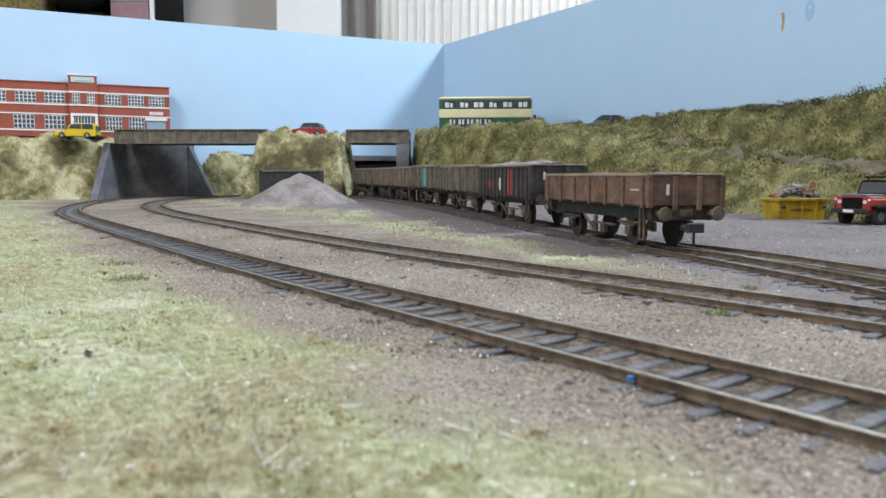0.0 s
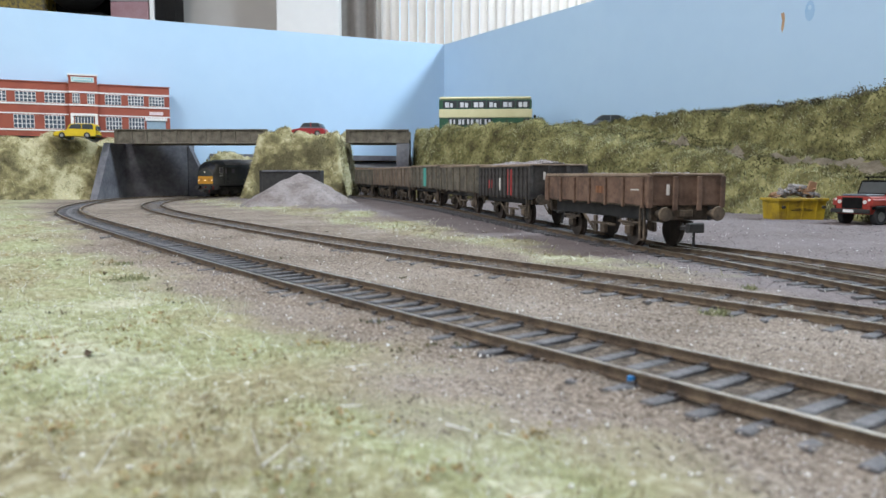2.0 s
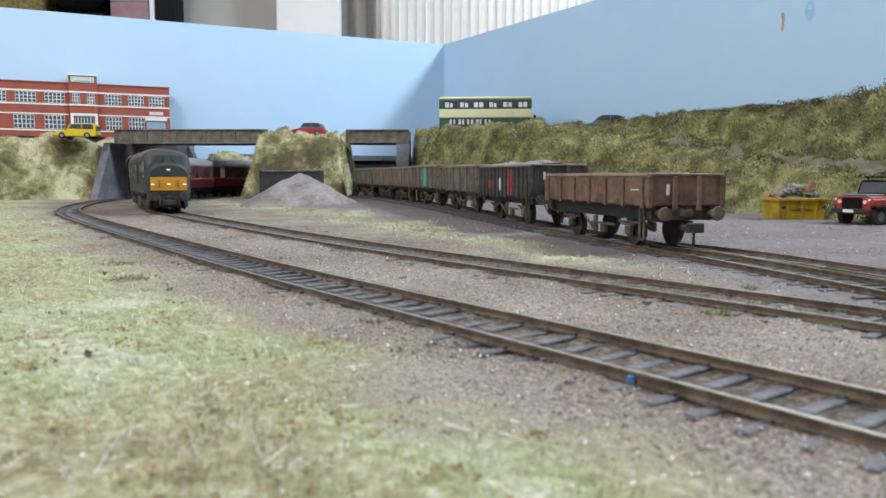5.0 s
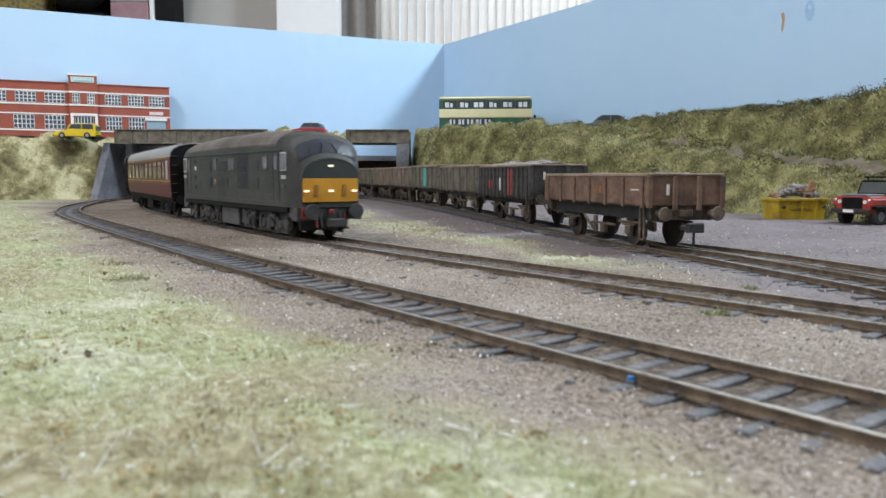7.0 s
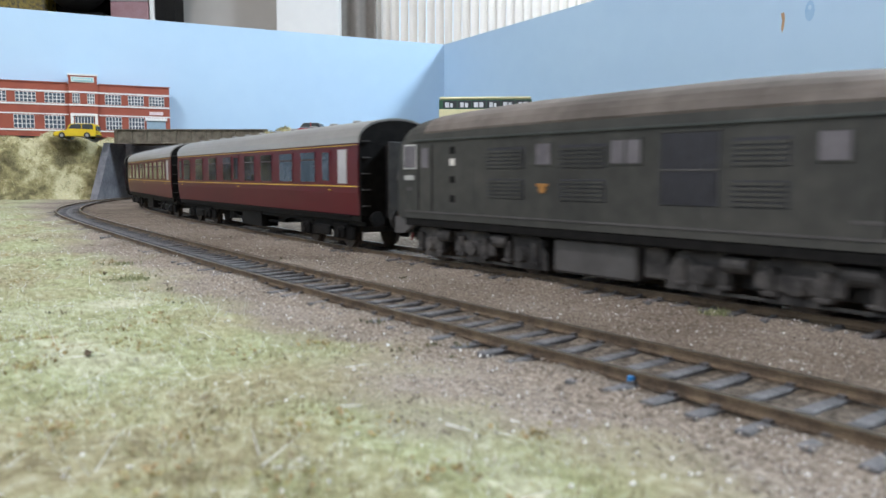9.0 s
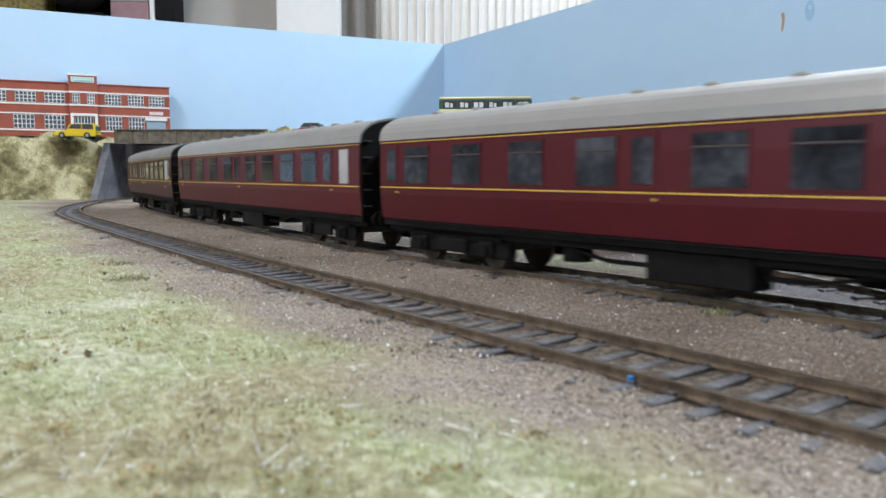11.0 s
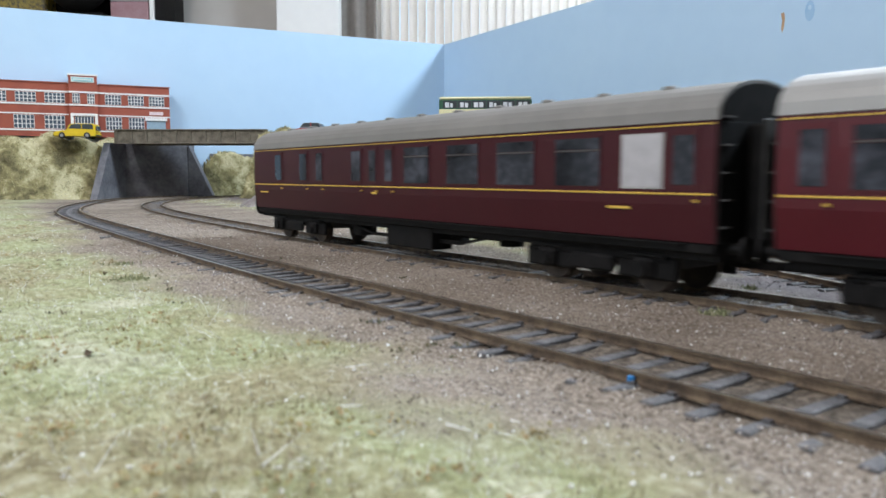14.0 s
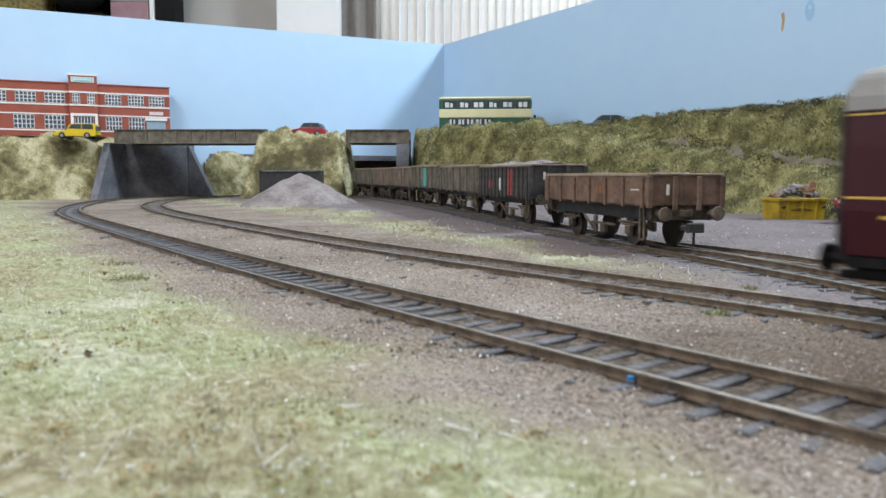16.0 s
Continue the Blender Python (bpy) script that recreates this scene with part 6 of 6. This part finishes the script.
        part("emblem", em, M_EMBLEM, lc)
    part("fuel_tank", boxes((-17, 11, -14.8, 14.8, 2.4, 11.7), bevel=0.6), M_TANK, lc, "grey fuel tank")
    part("battery_box", boxes((12, 19, -13.4, 13.4, 3.6, 11.7), bevel=0.5), M_BOGIE, lc)
    return lc


M_MAROON = mat("maroon_coach_paint", [(0.066, 0.004, 0.009), (0.088, 0.006, 0.012)], 14, 0.4, spec=0.3)
M_DARKMAROON = mat("dark_maroon_coach_paint", [(0.036, 0.004, 0.008), (0.048, 0.006, 0.01)], 14, 0.45, spec=0.25)
M_COACHROOF = mat("grey_coach_roof", [(0.24, 0.235, 0.23), (0.3, 0.295, 0.285)], 20, 0.4, 0, 0.05)
M_DARKROOF = mat("dusty_coach_roof", [(0.16, 0.155, 0.148), (0.21, 0.2, 0.19)], 20, 0.55, 0, 0.05)
M_LINING = mat("yellow_lining", [(0.6, 0.38, 0.05), (0.7, 0.47, 0.08)], 100, 0.5)
M_COACHGLASS = mat("coach_glass", [(0.008, 0.009, 0.012), (0.03, 0.034, 0.042), (0.075, 0.08, 0.1)], 70, 0.05, spec=0.25)
M_FROST = mat("frosted_pane", [(0.34, 0.33, 0.35), (0.46, 0.45, 0.47)], 60, 0.35)

HALF = 125.0
SIDE_A = dict(wins=[(70, 84), (47, 61), (24, 37.5), (2, 15), (-31, -18.5), (-56, -43), (-81, -68), (-106, -93)], small=[(91, 97), (-14, -8), (-116, -111)], frost=[(105, 111.5)])
SIDE_C = dict(wins=[(74, 89), (51, 66), (27.5, 42.5), (4, 18)], small=[(110, 115.5), (-8, -3.5), (-18.5, -14), (-31, -24.5), (-59, -54), (-73.5, -67.5), (-97.5, -91.5)], frost=[(96, 107)])

for plan_ in (SIDE_A, SIDE_C):
    for key in plan_:
        plan_[key] = [(a_ * 1.037, b_ * 1.037) for a_, b_ in plan_[key]]


def coach(label, paint, roof, plan, brake=False):
    c = thing("coach", label, "railway coach", "coaches of the train")
    w = 16.9
    # body side: gentle tumblehome below the waist
    o = [(-15.9, 13.6), (-w, 22), (-w, 34), (-16.6, 40.6), (16.6, 40.6), (w, 34), (w, 22), (15.9, 13.6)]
    b = bmesh.new()
    extrude(b, o, -HALF, HALF, "x")
    part("body", b, paint, c)
    b = bmesh.new()
    ro = [(-16.9, 40.65)] + [(-16.9 * math.cos(math.pi * i / 16), 40.9 + 9.2 * math.sin(math.pi * i / 16) ** 0.85) for i in range(1, 16)] + [(16.9, 40.65)]
    extrude(b, ro, -HALF - 0.4, HALF + 0.4, "x")
    rf = part("roof", b, roof, c, "grey rounded roof")
    vent = None
    for i in range(11):
        for y in ((-6.5, 6.5) if i % 2 else (-6.5,)):
            x = -105 + 21 * i
            if vent is None:
                vb = boxes((-1.6, 1.6, -1.4, 1.4, 47.4, 50.1), bevel=0.4)
                vent = part("ventilator", vb, roof, rf, m=at(x, y)).data
            else:
                part("ventilator", vent, None, rf, m=at(x, y))
    for s in (-1, 1):
        def sd(name, x0, x1, z0, z1, mt, t=0.12, parent=c, lab=""):
            return part(name, boxes((x0, x1, min(s * 16.7, s * (16.9 + t)), max(s * 16.7, s * (16.9 + t)), z0, z1), bevel=0.05 if t > 0.2 else 0), mt, parent, lab)
        sd("lining", -HALF + 0.3, HALF - 0.3, 24.25, 24.65, M_LINING, 0.22)
        sd("lining", -HALF + 0.3, HALF - 0.3, 39.75, 40.0, M_LINING, 0.05)
        for x0, x1 in plan["wins"]:
            fr = sd("window", x0 - 0.4, x1 + 0.4, 25.5, 38.4, paint, 0.16)
            sd("pane", x0, x1, 25.9, 34.6, M_COACHGLASS, 0.24, fr)
            sd("top_light", x0, x1, 35.2, 38.0, M_COACHGLASS, 0.24, fr)
            sd("glazing_bar", x0, x1, 34.7, 35.1, M_TANK, 0.34, fr)
        for x0, x1 in plan["small"]:
            dr = sd("door", x0 - 1.2, x1 + 1.2, 25.2, 38.8, paint, 0.1)
            sd("pane", x0, x1, 26.5, 37.6, M_COACHGLASS, 0.26, dr)
            sd("door_handle", x1 + 0.3, x1 + 1.3, 22.6, 23.2, M_LINING, 0.6, dr)
        for x0, x1 in plan["frost"]:
            fr = sd("window", x0 - 0.4, x1 + 0.4, 25.5, 38.4, M_WINFRAME, 0.16)
            sd("pane", x0, x1, 25.9, 38.0, M_FROST, 0.26, fr, "frosted white pane")
        if brake:
            for x0 in (92, -120):
                sd("number_bar", x0 + (3 if x0 > 0 else 2), x0 + 10, 20.6, 21.2, M_LINING)
            sd("crest", -17.5, -14, 21.8, 22.6, M_LINING)
        part("solebar", boxes((-HALF + 0.5, HALF - 0.5, min(s * 13.5, s * 15.6), max(s * 13.5, s * 15.6), 11.2, 13.5), bevel=0.2), M_BLACK, c)
        part("step_board", boxes((-HALF + 8, HALF - 8, min(s * 15.6, s * 16.6), max(s * 15.6, s * 16.6), 12.9, 13.3)), M_BLACK, c)
        b = bmesh.new()
        for e in (-1, 1):
            extrude(b, [(e * 52, 11), (e * 49, 11), (e * 26, 6.6), (e * 28, 6.0)], s * 10 - 0.5, s * 10 + 0.5, "y")
        box(b, -27, 27, s * 10 - 0.5, s * 10 + 0.5, 5.8, 7)
        part("truss", b, M_BLACK, c)
    part("battery_box", boxes((-12, 16, -14, -5, 3.4, 11.1), bevel=0.4), M_BLACK, c)
    part("battery_box", boxes((-20, 2, 5, 14, 3.8, 11.1), bevel=0.4), M_BLACK, c)
    part("vacuum_cylinder", cyl(bmesh.new(), (-40, -7, 5), (-40, -7, 11), 4.2, n=16), M_BLACK, c)
    part("vacuum_cylinder", cyl(bmesh.new(), (33, 7, 5), (33, 7, 11), 4.2, n=16), M_BLACK, c)
    part("floor_pan", boxes((-HALF + 1, HALF - 1, -13.4, 13.4, 9.4, 13.5)), M_BLACK, c)
    for e in (-1, 1):
        part("end_wall", boxes((min(e * (HALF + 0.02), e * (HALF + 0.8)), max(e * (HALF + 0.02), e * (HALF + 0.8)), -16.4, 16.4, 13.6, 40.4), bevel=0.2), M_BLACK, c, "black coach end")
        g = bmesh.new()
        extrude(g, [(y, z) for y, z in arch(16.2, 40.4, 41.0, 49.3, 12, 0.85)], min(e * (HALF + 0.45), e * (HALF + 0.8)), max(e * (HALF + 0.45), e * (HALF + 0.8)), "x")
        part("end_dome", g, M_BLACK, c)
        gw = part("gangway", boxes((min(e * (HALF + 0.8), e * (HALF + 5)), max(e * (HALF + 0.8), e * (HALF + 5)), -6, 6, 12.5, 40), bevel=0.5), M_BLACK, c)
        part("gangway_rim", boxes((min(e * (HALF + 5), e * (HALF + 5.8)), max(e * (HALF + 5), e * (HALF + 5.8)), -7, 7, 12, 41), bevel=0.3), M_DARK, gw)
        for k in range(5):
            part("end_step", boxes((min(e * (HALF + 0.8), e * (HALF + 1.9)), max(e * (HALF + 0.8), e * (HALF + 1.9)), -15.6, -12.6, 17 + 6 * k, 17.4 + 6 * k)), M_TANK, c)
        for y in (-11.4, 11.4):
            bf = part("buffer", cyl(bmesh.new(), (e * (HALF + 0.8), y, 12.4), (e * (HALF + 4.6), y, 12.4), 1.3, 1.1, 12), M_BLACK, c)
            part("buffer_head", cyl(bmesh.new(), (e * (HALF + 4.6), y, 12.4), (e * (HALF + 5.4), y, 12.4), 2.9, 2.8, 16), M_BLACK, bf)
        part("coupling", boxes((min(e * (HALF - 6), e * (HALF + 7.2)), max(e * (HALF - 6), e * (HALF + 7.2)), -2, 2, 7.2, 9), bevel=0.3), M_BLACK, c)
        bogie(c, e * 87.5, 46, 2, 6.0, bulky=False)
    return c


LEAD = 0.0
for make, length, pivots, gap in (
        (locomotive, 188.0, 50.0, 19.0),
        (lambda: coach("maroon coach with yellow lining and a grey roof", M_MAROON, M_COACHROOF, SIDE_A), 250.0, 87.5, 11.0),
        (lambda: coach("maroon coach with yellow lining and a grey roof", M_MAROON, M_COACHROOF, SIDE_A), 250.0, 87.5, 11.0),
        (lambda: coach("dark maroon brake coach at the tail of the train", M_DARKMAROON, M_DARKROOF, SIDE_C, True), 250.0, 87.5, 11.0)):
    TRAIN.append((make(), LEAD, length, pivots))
    LEAD += length + gap
motions()
